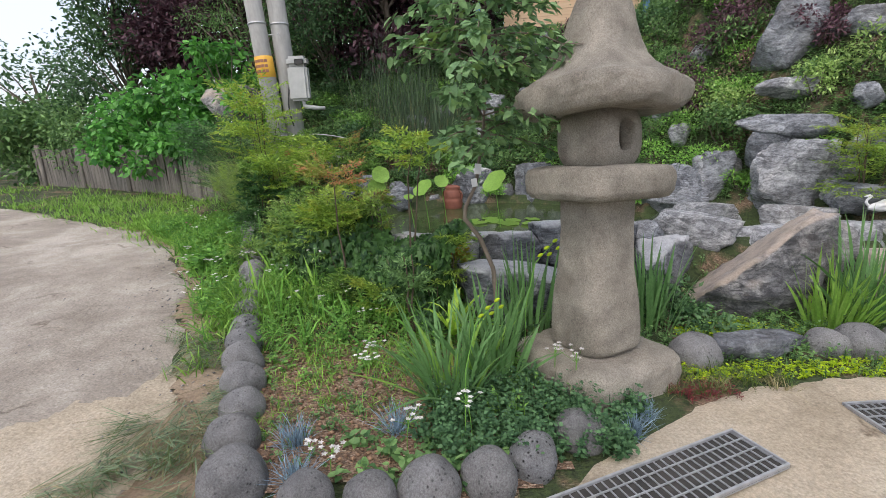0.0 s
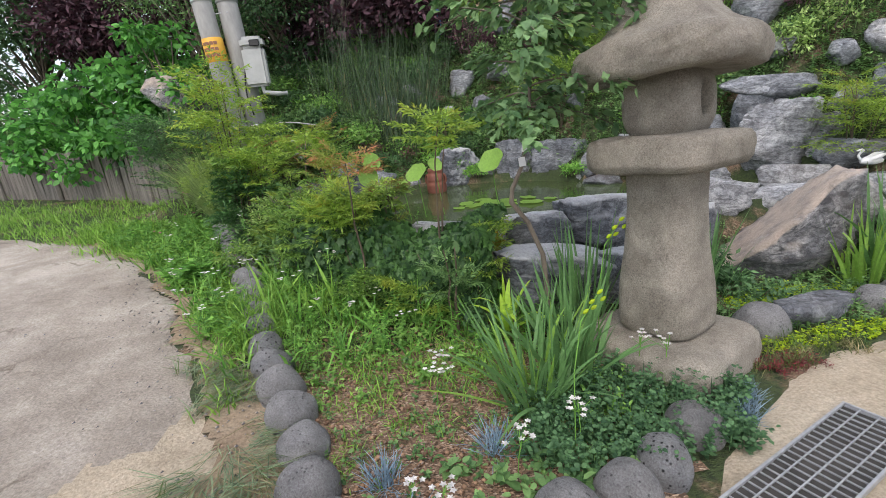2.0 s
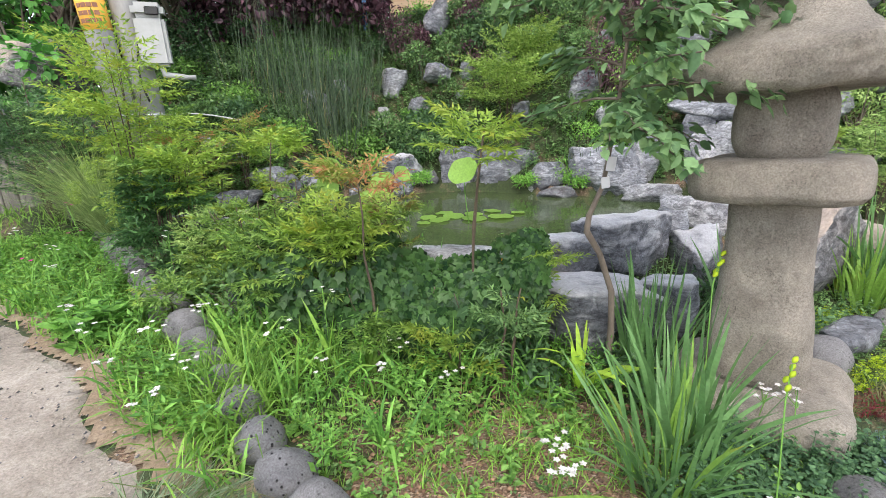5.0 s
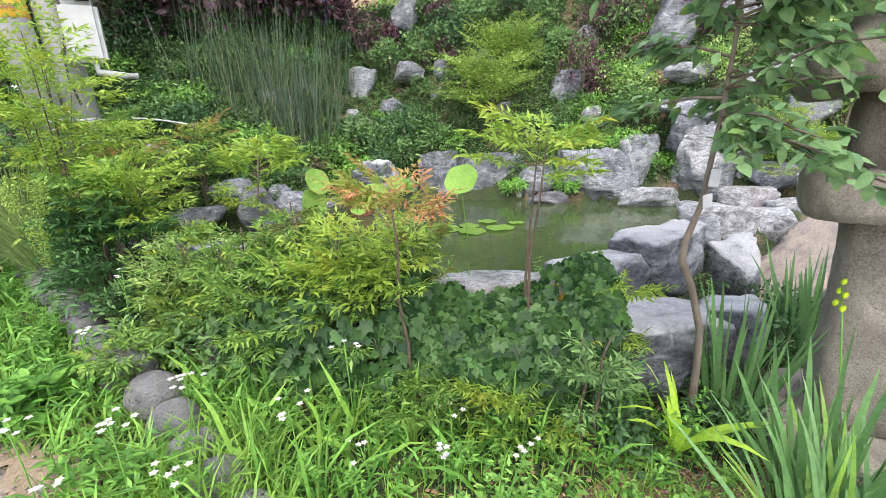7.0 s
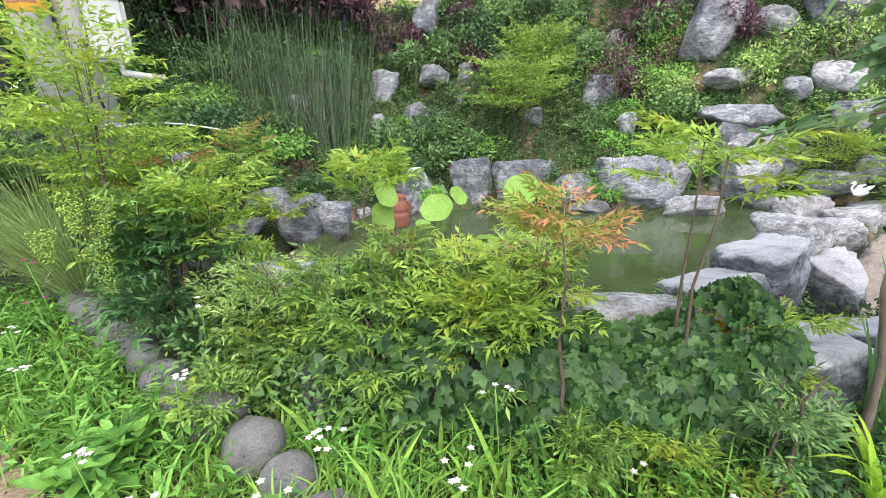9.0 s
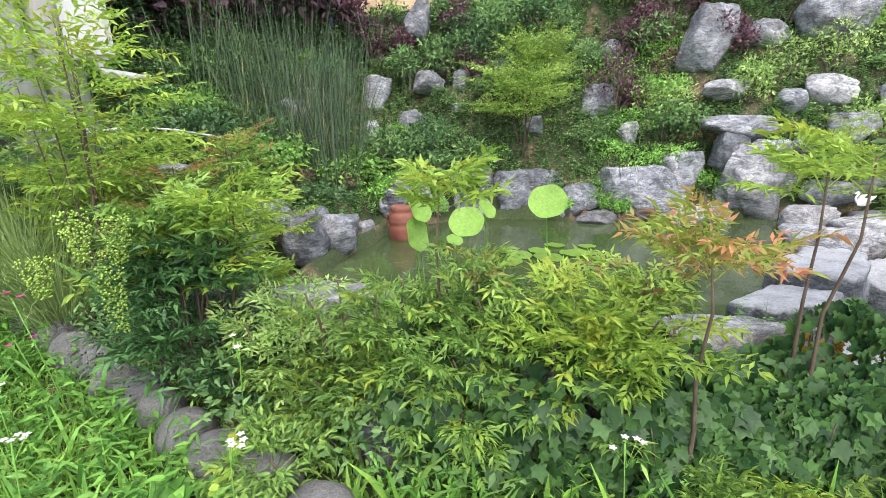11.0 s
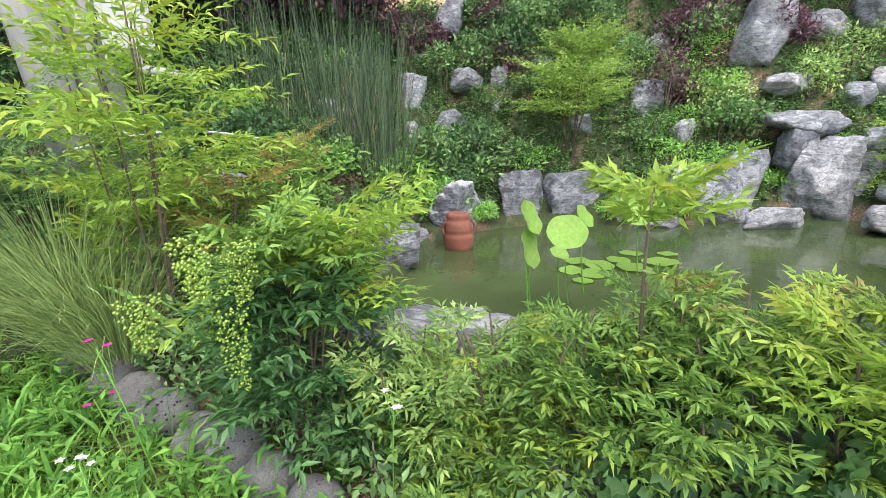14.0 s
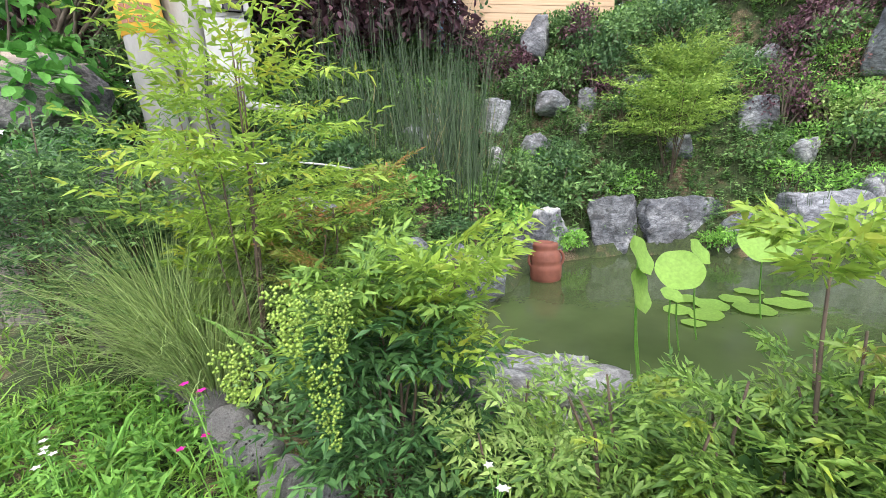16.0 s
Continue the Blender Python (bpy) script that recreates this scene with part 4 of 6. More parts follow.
def nandina(x, y, height, width, mat, seed, fronds=24, canes=4, leaf=0.075, label="", z=None, low=0.3, tips=None, name="nandina"):
    z = land_z(x, y) - 0.02 if z is None else z
    t = thing(name, label or "bushy nandina shrub with fine lance-shaped leaflets", "shrub", "nandina shrubs", pose(x, y, z))
    green, fresh = Geo(), Geo()
    tops, woods = [], []
    for c in range(canes):
        a = RNG.uniform(0, 6.28)
        h = height * RNG.uniform(0.62, 0.88) if canes > 2 else height * RNG.uniform(0.82, 0.9)
        r = width * RNG.uniform(0.05, 0.25)
        s = np.linspace(0, 1, 6)
        bend = RNG.normal(0, 0.02, (6, 3))
        pts = np.stack([np.cos(a) * r * s + 0.02 * np.cos(a), np.sin(a) * r * s + 0.02 * np.sin(a), h * s], 1) + bend * s[:, None]
        woods.append(Geo())
        tube(woods[-1], pts, np.linspace(0.009 if canes > 3 else 0.013, 0.004, 6))
        tops.append(pts)
    for k in range(fronds):
        pts = tops[k % canes]
        u = RNG.uniform(low, 1.0) ** 0.7
        o = pts[0] + (pts[-1] - pts[0]) * u
        az = RNG.uniform(0, 6.28)
        ln = width * 0.5 * RNG.uniform(0.7, 1.15) * (1.15 - 0.35 * u)
        rise = RNG.uniform(0.05, 0.5) + 0.55 * u * RNG.uniform(0, 1)
        tube(green, np.stack([o, o + 0.45 * ln * np.array([math.cos(az) * math.cos(rise), math.sin(az) * math.cos(rise), math.sin(rise)])]), [0.0035, 0.002], 3)
        frond(fresh if tips is not None and u > 0.86 else green, o, az, rise, ln, leaf)
    for wood in woods:
        part("cane", wood, M_CANE, t)
    part("foliage", green, mat, t)
    if fresh.n:
        part("fresh_foliage", fresh, tips, t, "yellow-green young leaves")
    return t


def shrub_geo(rx, ry, h, n, leaf, ratio, shape, blobs=9, hang=0.0, z0=0.12):
    """Leaves gathered in uneven clumps, with twigs beneath them."""
    green, wood = Geo(), Geo()
    cs = []
    for b in range(blobs):
        a, r = RNG.uniform(0, 6.28), math.sqrt(RNG.uniform(0, 1)) * 0.68
        zc = h * RNG.uniform(z0 + 0.12, 0.86) * (1 - 0.25 * r)
        cs.append((math.cos(a) * r * rx, math.sin(a) * r * ry, zc, RNG.uniform(0.28, 0.5)))
    cs = np.array(cs)
    w = cs[:, 3] ** 2
    pick = RNG.choice(blobs, n, p=w / w.sum())
    d = unit(RNG.normal(size=(n, 3)) + np.array([0, 0, 0.35]))
    rad = cs[pick, 3] * RNG.uniform(0.45, 1.08, n)
    p = cs[pick, :3] + d * rad[:, None] * np.array([rx, ry, h * 0.62])
    p[:, 2] = np.clip(p[:, 2], h * 0.03, None)
    dirs = unit(d * 0.8 + RNG.normal(0, 0.55, (n, 3)) - np.array([0, 0, hang]))
    nor = unit(d + RNG.normal(0, 0.5, (n, 3)) + np.array([0, 0, 0.7]))
    ln = leaf * RNG.uniform(0.65, 1.25, n)
    leaves(green, p, dirs, nor, ln, ln * ratio, shape)
    for c in cs:
        k = np.linspace(0, 1, 4)
        base = np.array([c[0] * 0.15, c[1] * 0.15, 0])
        pts = base + (c[:3] - base) * k[:, None] + RNG.normal(0, 0.015, (4, 3))
        tube(wood, pts, np.linspace(0.02, 0.006, 4) * max(0.5, min(3, h)), 4)
    return green, wood


def shrub(x, y, rx, h, mat, n=700, leaf=0.05, ratio=0.5, shape=OVATE, label="", ry=None, blobs=9, z=None, name="shrub", category="shrub", group="", hang=0.0, z0=0.12, bark=None):
    z = land_z(x, y) - 0.04 if z is None else z
    t = thing(name, label, category, group, pose(x, y, z))
    green, wood = shrub_geo(rx, ry or rx, h, n, leaf, ratio, shape, blobs, hang, z0)
    part("twig_wood", wood, bark or M_BARK, t, "thin brown twigs")
    part("foliage", green, mat, t)
    return t


def sword_clump(x, y, h, r, n, mat, label, width=0.024, droop=0.12, lean=0.32, name="iris", category="plant", group="", z=None, second=None):
    t = thing(name, label, category, group, pose(x, y, land_z(x, y) - 0.02 if z is None else z))
    for k, m in enumerate([mat] if second is None else [mat, second]):
        cnt = n if k == 0 else n // 4
        a = RNG.uniform(0, 6.28, cnt)
        rr = r * np.sqrt(RNG.uniform(0, 1, cnt))
        p = np.stack([np.cos(a) * rr, np.sin(a) * rr, np.zeros(cnt)], 1)
        rows = (p, a + RNG.normal(0, 0.5, cnt), np.abs(RNG.normal(0, lean, cnt)), h * RNG.uniform(0.5, 1.05, cnt), width * RNG.uniform(0.6, 1.2, cnt), np.abs(RNG.normal(droop, droop * 0.8, cnt)))
        for i in range(cnt):
            g = Geo()
            blades(g, *(q[i:i + 1] for q in rows), 6)
            part("blade", g, m, t)
    return t


def field(name, pieces, label, category):
    """Grass or ground cover that nobody could count: one object of joined pieces."""
    for i, (g, mat) in enumerate(pieces):
        tagged(part(name, g, mat), label, category, kind="stuff")


# ---- grass and ground cover ----


def beside_lane(x, y):
    return (x < np.interp(y, STONE_Y, STONE_X) - 0.1) & (road_side(x, y) < -0.06) & (y > 3.05 + 0.4 * wiggle(x, y, 3))


def tufts(n, x0, x1, y0, y1, ok, h, width, mat, name, label, per=9, spread=0.05, droop=0.35, lean=0.45):
    x, y = spread_points(n, x0, x1, y0, y1, ok)
    k = len(x)
    hh = h * RNG.uniform(0.55, 1.25, k) * (0.8 + 0.5 * wiggle(x, y, 1.7))
    x, y, hh = np.repeat(x, per), np.repeat(y, per), np.repeat(hh, per)
    x, y = x + RNG.normal(0, spread, len(x)), y + RNG.normal(0, spread, len(y))
    g = Geo()
    m = len(x)
    blades(g, on_land(x, y, -0.01), RNG.uniform(0, 6.28, m), np.abs(RNG.normal(0, lean, m)), hh * RNG.uniform(0.5, 1.15, m), width * RNG.uniform(0.6, 1.3, m), np.abs(RNG.normal(droop, 0.15, m)), 3)
    field(name, [(g, mat)], label, "grass")


tufts(3400, -5.2, -1.6, 2.8, 8.0, beside_lane, 0.23, 0.012, M_GRASS, "lush_grass", "lush bright green grass along the lane", 9)
tufts(520, -4.6, -1.8, 3.2, 7.8, beside_lane, 0.36, 0.018, M_WEED, "tall_grass", "tall broad-bladed wild grass", 7, 0.03, 0.3)


def weeds(n, x0, x1, y0, y1, ok, h, leaf, mat, name, label, shape=LANCE, ratio=0.3, per=14):
    x, y = spread_points(n, x0, x1, y0, y1, ok)
    k = len(x)
    hh = h * RNG.uniform(0.5, 1.2, k)
    base = on_land(x, y)
    g = Geo()
    s = RNG.uniform(0.15, 1, (k, per))
    az = RNG.uniform(0, 6.28, (k, per))
    tilt = RNG.normal(0, 0.12, (k, 1, 2))
    p = np.repeat(base[:, None], per, 1)
    p[:, :, 2] += s * hh[:, None]
    p[:, :, :2] += tilt * s[..., None] * hh[:, None, None] * 2 + RNG.normal(0, 0.012, (k, per, 2))
    d = np.stack([np.cos(az), np.sin(az), RNG.uniform(-0.1, 0.7, (k, per))], -1)
    nn = np.stack([-np.cos(az) * 0.4, -np.sin(az) * 0.4, np.ones((k, per))], -1) + RNG.normal(0, 0.25, (k, per, 3))
    ln = leaf * RNG.uniform(0.6, 1.25, (k, per)) * (1.2 - 0.5 * s)
    leaves(g, p.reshape(-1, 3), d.reshape(-1, 3), nn.reshape(-1, 3), ln.ravel(), ln.ravel() * ratio, shape)
    blades(g, base, RNG.uniform(0, 6.28, k), 0.1, hh, 0.006, 0.05, 2)
    field(name, [(g, mat)], label, "weeds")


weeds(900, -4.6, -1.7, 3.2, 7.6, beside_lane, 0.27, 0.09, M_WEED, "leafy_weed", "leafy green weeds among the grass")


def over_stones(x, y):
    return (np.abs(x - np.interp(y, STONE_Y, STONE_X)) < 0.22) & (y > 3.55) & (y < 4.95)


tufts(680, -2.8, -1.5, 3.5, 5.2, over_stones, 0.44, 0.011, M_GRASS, "edging_grass", "grass overgrowing the edging stones", 9)


def in_bed(x, y):
    front = np.interp(x, [-1.1, 0.2, 0.7, 1.2], [1.9, 1.95, 2.3, 2.6])
    return (x > np.interp(y, STONE_Y, STONE_X) + 0.12) & (y > front) & (pond_distance(x, y) > 0.08) & (np.hypot(x - LX, y - LY) > 0.5) & (x < 1.3)


def bed_green(x, y):
    thick = np.clip((y - 2.3) / 1.2, 0, 1) + 0.9 * wiggle(x, y, 1.5)
    return in_bed(x, y) & (thick > 0.25)


tufts(2000, -2.9, 1.2, 2.0, 7.0, bed_green, 0.14, 0.007, M_GRASS, "bed_grass", "short fresh grass growing in the bed", 9, 0.04)
tufts(170, -1.5, 0.1, 2.15, 3.3, in_bed, 0.13, 0.006, M_GRASS, "bed_grass", "short fresh grass growing in the bed", 14, 0.05)
tufts(150, -2.4, 0.3, 3.1, 5.6, in_bed, 0.42, 0.02, M_WEED, "bed_tall_grass", "tall arching wild grass in the bed", 6, 0.03, 0.4, 0.35)
tufts(70, -2.2, -0.6, 3.8, 5.3, in_bed, 0.55, 0.026, M_GRASS, "hedge_grass", "tall bright grass blades before the hedge", 5, 0.025, 0.3, 0.25)
weeds(1000, -2.7, 0.9, 2.1, 6.0, bed_green, 0.13, 0.045, M_SHRUB_LT, "bed_weed", "small-leaved weeds spreading over the bed", OVATE, 0.5)
weeds(480, -2.5, 0.4, 3.1, 5.8, in_bed, 0.32, 0.055, M_WEED, "bed_tall_weed", "upright leafy weeds before the rocks", LANCE, 0.3, 22)
weeds(240, -1.4, 0.8, 1.95, 3.2, in_bed, 0.07, 0.03, M_SHRUB, "bed_seedling", "small seedlings on the bare soil", OVATE, 0.6, 8)


def clover_zone(x, y):
    return (np.hypot((x - 0.42) / 0.62, (y - 2.28) / 0.36) < 1 + 0.3 * wiggle(x, y, 3)) & (np.hypot(x - LX, y - LY) > 0.42)


weeds(1500, -0.4, 1.2, 1.8, 2.9, clover_zone, 0.17, 0.03, M_CLOVER, "clover_mat", "dark green clover mat round the lantern's foot", OVATE, 0.85, 12)
weeds(46, -0.6, 0.3, 1.8, 2.15, None, 0.1, 0.065, M_SHRUB, "broad_weed", "broad-leaved weeds behind the edging stones", OVATE, 0.65, 6)
weeds(1500, 1.55, 4.2, 2.6, 3.7, lambda x, y: (np.abs(y - np.interp(x, [1.6, 2.6, 4.2], [2.72, 2.78, 2.75])) < 0.09) | ((np.hypot((x - 2.3) / 0.55, (y - 3.3) / 0.18) < 1)), 0.055, 0.026, M_SEDUM, "golden_sedum", "bright yellow-green creeping sedum at the edging", OVATE, 0.7, 14)
weeds(55, 1.35, 1.75, 2.42, 2.62, None, 0.06, 0.024, M_SEDUM_RED, "red_sedum", "dark red creeping sedum beside the lantern base", LANCE, 0.35, 12)
weeds(240, 1.3, 3.4, 2.5, 3.4, lambda x, y: y > 2.62 + 0.03 * wiggle(x, y, 3), 0.1, 0.03, M_SHRUB, "edging_weed", "low green weeds between the edging stones", LANCE, 0.3, 10)
weeds(1100, 1.3, 4.6, 2.85, 4.4, lambda x, y: pond_distance(x, y) > 0.1, 0.12, 0.04, M_SHRUB, "shade_cover", "low green plants between boulders and irises", OVATE, 0.5, 10)
tufts(60, 1.3, 2.2, 2.5, 2.8, None, 0.15, 0.005, M_GRASS_DRY, "wispy_grass", "thin dry grass tufts beside the lantern base", 14, 0.02)


def clippings(x, y):
    return (road_side(x, y) > -0.55) & (road_side(x, y) < 0.5 + 0.6 * wiggle(x, y, 1.2)) & (wiggle(x + 9, y, 1.8) > 0.09) & (y < 3.3) & (x < np.interp(y, STONE_Y, STONE_X) - 0.12)


x, y = spread_points(12000, -3.0, -0.9, 1.0, 3.3, clippings)
for mat, part_of in ((M_GRASS_DRY, slice(0, None, 3)), (M_CUT, slice(1, None, 3)), (M_CUT, slice(2, None, 3))):
    xx, yy = x[part_of], y[part_of]
    k = len(xx)
    g = Geo()
    az = 0.6 + 1.1 * wiggle(xx, yy, 1.5) * 3 + RNG.normal(0, 0.5, k)
    blades(g, np.stack([xx, yy, plain_z(xx, yy) + RNG.uniform(0.02, 0.075, k)], 1), az, RNG.uniform(1.2, 1.55, k), RNG.uniform(0.08, 0.28, k), RNG.uniform(0.003, 0.008, k), 0.03, 3)
    field("cut_grass", [(g, mat)], "cut grass lying wilted on the lane's edge", "grass")
x, y = spread_points(5000, -6, -0.9, 0.6, 6.2, lambda x, y: (road_side(x, y) > -0.25) & (RNG.uniform(0, 1, len(x)) < np.exp(-np.maximum(road_side(x, y), 0) * 2.2)))
g = Geo()
k = len(x)
r = RNG.uniform(0.004, 0.014, k)
o = np.array([(1, 0, 0), (-0.9, 0.2, 0), (0.1, 1, 0), (-0.1, -0.9, 0.1), (0, 0, 0.7), (0, 0, -0.6)])
f = np.array([(0, 2, 4), (2, 1, 4), (1, 3, 4), (3, 0, 4), (2, 0, 5), (1, 2, 5), (3, 1, 5), (0, 3, 5)])
g.put(np.stack([x, y, plain_z(x, y) + 0.028], 1)[:, None] + o[None] * r[:, None, None], f[None] + (np.arange(k) * 6)[:, None, None])
field("gravel", [(g, M_ROCK_TAN)], "loose grit and small stones along the lane", "gravel")
x, y = spread_points(2600, -1.7, 0.8, 1.7, 3.6, in_bed)
g = Geo()
k = len(x)
r = RNG.uniform(0.005, 0.02, k)
g.put(on_land(x, y, 0.02)[:, None] + o[None] * r[:, None, None], f[None] + (np.arange(k) * 6)[:, None, None])
field("bark_chips", [(g, M_CLAD_CHIP)], "reddish crumbs of soil and bark on the bed", "soil")
tufts(260, -12, -3.9, 6.0, 12.5, lambda x, y: (road_side(x, y) < 0.15) & (y < np.interp(x, [-12, -6.2, -4.0], [13.0, 10.6, 8.4]) - 0.1) & (x < np.interp(y, STONE_Y, STONE_X) - 0.2), 0.26, 0.016, M_GRASS, "verge_grass", "rough green grass along the wooden fence", 16, 0.16)
tufts(420, -9, -3.6, 6.2, 10.5, lambda x, y: (road_side(x, y) < 0.1) & (y < np.interp(x, [-12, -6.2, -4.0], [13.0, 10.6, 8.4])) & (x < np.interp(y, STONE_Y, STONE_X) - 0.1), 0.25, 0.014, M_GRASS, "verge_grass", "rough green grass along the wooden fence", 14, 0.12)


def fescue(x, y, r):
    t = thing("blue_fescue", "tuft of spiky blue-grey fescue on the bare soil", "grass tuft", "fescue tufts", pose(x, y, land_z(x, y)))
    g = Geo()
    n = 130
    blades(g, RNG.normal(0, r * 0.14, (n, 3)) * (1, 1, 0), RNG.uniform(0, 6.28, n), np.abs(RNG.normal(0, 0.7, n)), r * RNG.uniform(0.7, 1.3, n), 0.004, 0.1, 3)
    part("foliage", g, M_FESCUE, t)


for q in [(-0.86, 2.12, 0.16), (-0.78, 1.86, 0.15), (-0.32, 2.22, 0.17), (0.98, 2.16, 0.13), (1.1, 2.3, 0.12)]:
    fescue(*q)

# ---- irises and other swords ----
sword_clump(0.0, 2.55, 0.74, 0.16, 72, M_IRIS, "dense clump of tall green iris blades", 0.024, 0.12, 0.4, group="irises", second=M_IRIS_LIGHT)
sword_clump(0.3, 2.75, 0.82, 0.15, 56, M_IRIS, "dense clump of tall green iris blades", 0.03, 0.08, 0.36, group="irises")
sword_clump(0.62, 3.3, 0.9, 0.15, 40, M_IRIS, "slender clump of tall iris blades behind the lantern", 0.028, 0.05, 0.2, group="irises")
sword_clump(1.62, 3.42, 0.85, 0.14, 40, M_IRIS, "slender clump of tall iris blades behind the lantern", 0.028, 0.06, 0.2, group="irises")
sword_clump(3.05, 3.38, 0.72, 0.2, 90, M_IRIS_LIGHT, "clump of bright green iris blades before the boulder", 0.026, 0.12, 0.32, group="irises")
sword_clump(3.45, 3.5, 1.0, 0.22, 80, M_IRIS, "clump of tall dark iris blades before the boulder", 0.032, 0.14, 0.3, group="irises")
sword_clump(4.0, 3.4, 0.9, 0.22, 60, M_IRIS, "clump of tall dark iris blades before the boulder", 0.032, 0.14, 0.3, group="irises")
sword_clump(0.02, 3.2, 0.46, 0.02, 13, M_SWORD, "broad yellow-green sword-leaved plant", 0.055, 0.3, 0.6, "sword_plant", z=0.03)
sword_clump(-2.62, 7.0, 1.05, 0.05, 9, M_SHRUB_LT, "tall broad-bladed grass beside the pole", 0.055, 0.25, 0.15, "broad_grass", "grass", z=land_z(-2.62, 7.0))
for q in [(-3.3, 7.7, 1.4, 400), (-3.1, 7.35, 1.2, 220)]:
    t = thing("fountain_grass", "large mound of fine arching pale green grass", "grass", "fountain grass", pose(q[0], q[1], land_z(q[0], q[1])))
    g = Geo()
    n = q[3] * 3
    a = RNG.uniform(0, 6.28, n)
    blades(g, np.stack([np.cos(a), np.sin(a), 0 * a], 1) * RNG.uniform(0, 0.13, (n, 1)), a, np.abs(RNG.normal(0.16, 0.16, n)), q[2] * RNG.uniform(0.5, 1.1, n), 0.006, RNG.uniform(0.1, 0.6, n), 7)
    part("foliage", g, M_PLUME, t)

# ---- nandinas before the pond ----
nandina(-2.42, 6.04, 1.3, 0.74, M_NAVY, 1, 90, 8, 0.068, "dense dark green nandina hung with green berries", low=0.2, tips=M_GREEN)
nandina(-2.28, 6.12, 1.3, 0.95, M_LIME, 2, 34, 6, 0.066, "nandina shrub with yellow-green young tops", low=0.66)
nandina(-2.02, 5.62, 0.82, 0.62, M_SHRUB_YEL, 3, 30, 5, 0.055, "low yellow-green nandina shrub", low=0.2)
nandina(-1.7, 5.05, 0.8, 0.6, M_GREEN, 4, 34, 5, 0.056, "low green nandina shrub with reddish tips", low=0.15)
nandina(-1.45, 4.68, 0.94, 0.62, M_GREEN, 5, 36, 5, 0.056, "airy green nandina shrub on thin canes", low=0.25)
nandina(-1.15, 4.42, 1.02, 0.62, M_GREEN, 6, 34, 4, 0.056, "airy green nandina shrub on thin canes", low=0.35, tips=M_LIME)
nandina(-1.02, 4.38, 1.15, 0.7, M_LIME, 7, 30, 3, 0.055, "yellow-green nandina with a flat spreading top", low=0.68)
nandina(-0.9, 4.06, 1.5, 0.7, M_RED, 8, 16, 1, 0.05, "slender nandina with coppery red top leaves", low=0.78)
nandina(-0.38, 3.92, 1.78, 0.8, M_LIME, 9, 13, 2, 0.064, "tall slender nandina with layered lime leaves", low=0.78)
nandina(0.05, 3.72, 0.85, 0.5, M_LIME, 10, 14, 2, 0.045, "small yellow-green nandina before the dark boulder", low=0.4)
nandina(-0.5, 3.7, 0.42, 0.55, M_LIME, 11, 26, 4, 0.045, "low yellow-green nandina seedling")
nandina(-0.95, 3.98, 0.4, 0.5, M_GREEN, 12, 22, 4, 0.045, "low green nandina seedling")
nandina(-1.95, 6.5, 0.85, 0.55, M_LIME, 13, 16, 3, 0.06, "yellow-green nandina at the pond's corner", low=0.55)
nandina(-1.5, 4.96, 1.55, 0.62, M_LIME, 31, 9, 1, 0.07, "slender nandina stem with one spread of lime leaves", low=0.82)
for k, (x, y, h) in enumerate([(-1.8, 5.4, 1.0), (-1.32, 4.95, 1.12), (-1.05, 4.72, 1.05), (-0.62, 4.4, 1.0), (-1.6, 5.2, 0.92)]):
    nandina(x, y, 1.12 * h, 0.55, M_BLUSH if k % 2 else M_GREEN, 50 + k, 15, 3, 0.052, "airy nandina with reddish twigs rising above the hedge", low=0.45)
nandina(-2.2, 5.05, 0.4, 0.5, M_GREEN, 25, 20, 4, 0.05, "low green nandina seedling beside the stones")
nandina(-1.35, 5.0, 0.78, 0.5, M_GREEN, 26, 24, 3, 0.056, "green nandina leaning over the pond", z=0.35, low=0.3)
nandina(-0.75, 4.5, 0.78, 0.5, M_LIME, 27, 20, 3, 0.05, "yellow-green nandina leaning over the pond", z=0.35, low=0.3)
nandina(-2.82, 7.2, 2.6, 1.5, M_LIME, 28, 58, 6, 0.07, "tall airy lime-green nandina before the poles", low=0.45)
nandina(-2.4, 7.25, 1.45, 0.8, M_GREEN, 29, 30, 3, 0.055, "airy nandina with orange tinged young leaves", low=0.5, tips=M_RED)
hr = random.Random(11)
for k in range(26):
    u = (k + 0.5) / 26
    x, y = -2.25 + 2.2 * u + hr.uniform(-0.1, 0.1), 5.75 - 1.95 * u + hr.uniform(-0.06, 0.22)
    m = M_NAVY if x < -2.05 else hr.choice([M_GREEN, M_GREEN, M_GREEN, M_BLUSH, M_BLUSH])
    nandina(x, y, hr.uniform(0.6, 0.84) * (0.6 if k < 8 else 1.0 if k < 14 else 0.55) + 0.22 * (k % 4 == 0 and 8 < k < 14), hr.uniform(0.5, 0.68), m, 40 + k, 30, 4, 0.054, "fine-leaved green nandina in the hedge before the pond" if m is M_GREEN else "fine-leaved dark green nandina in the hedge before the pond" if m is M_NAVY else "fine-leaved nandina with reddish tints in the hedge", low=0.38)
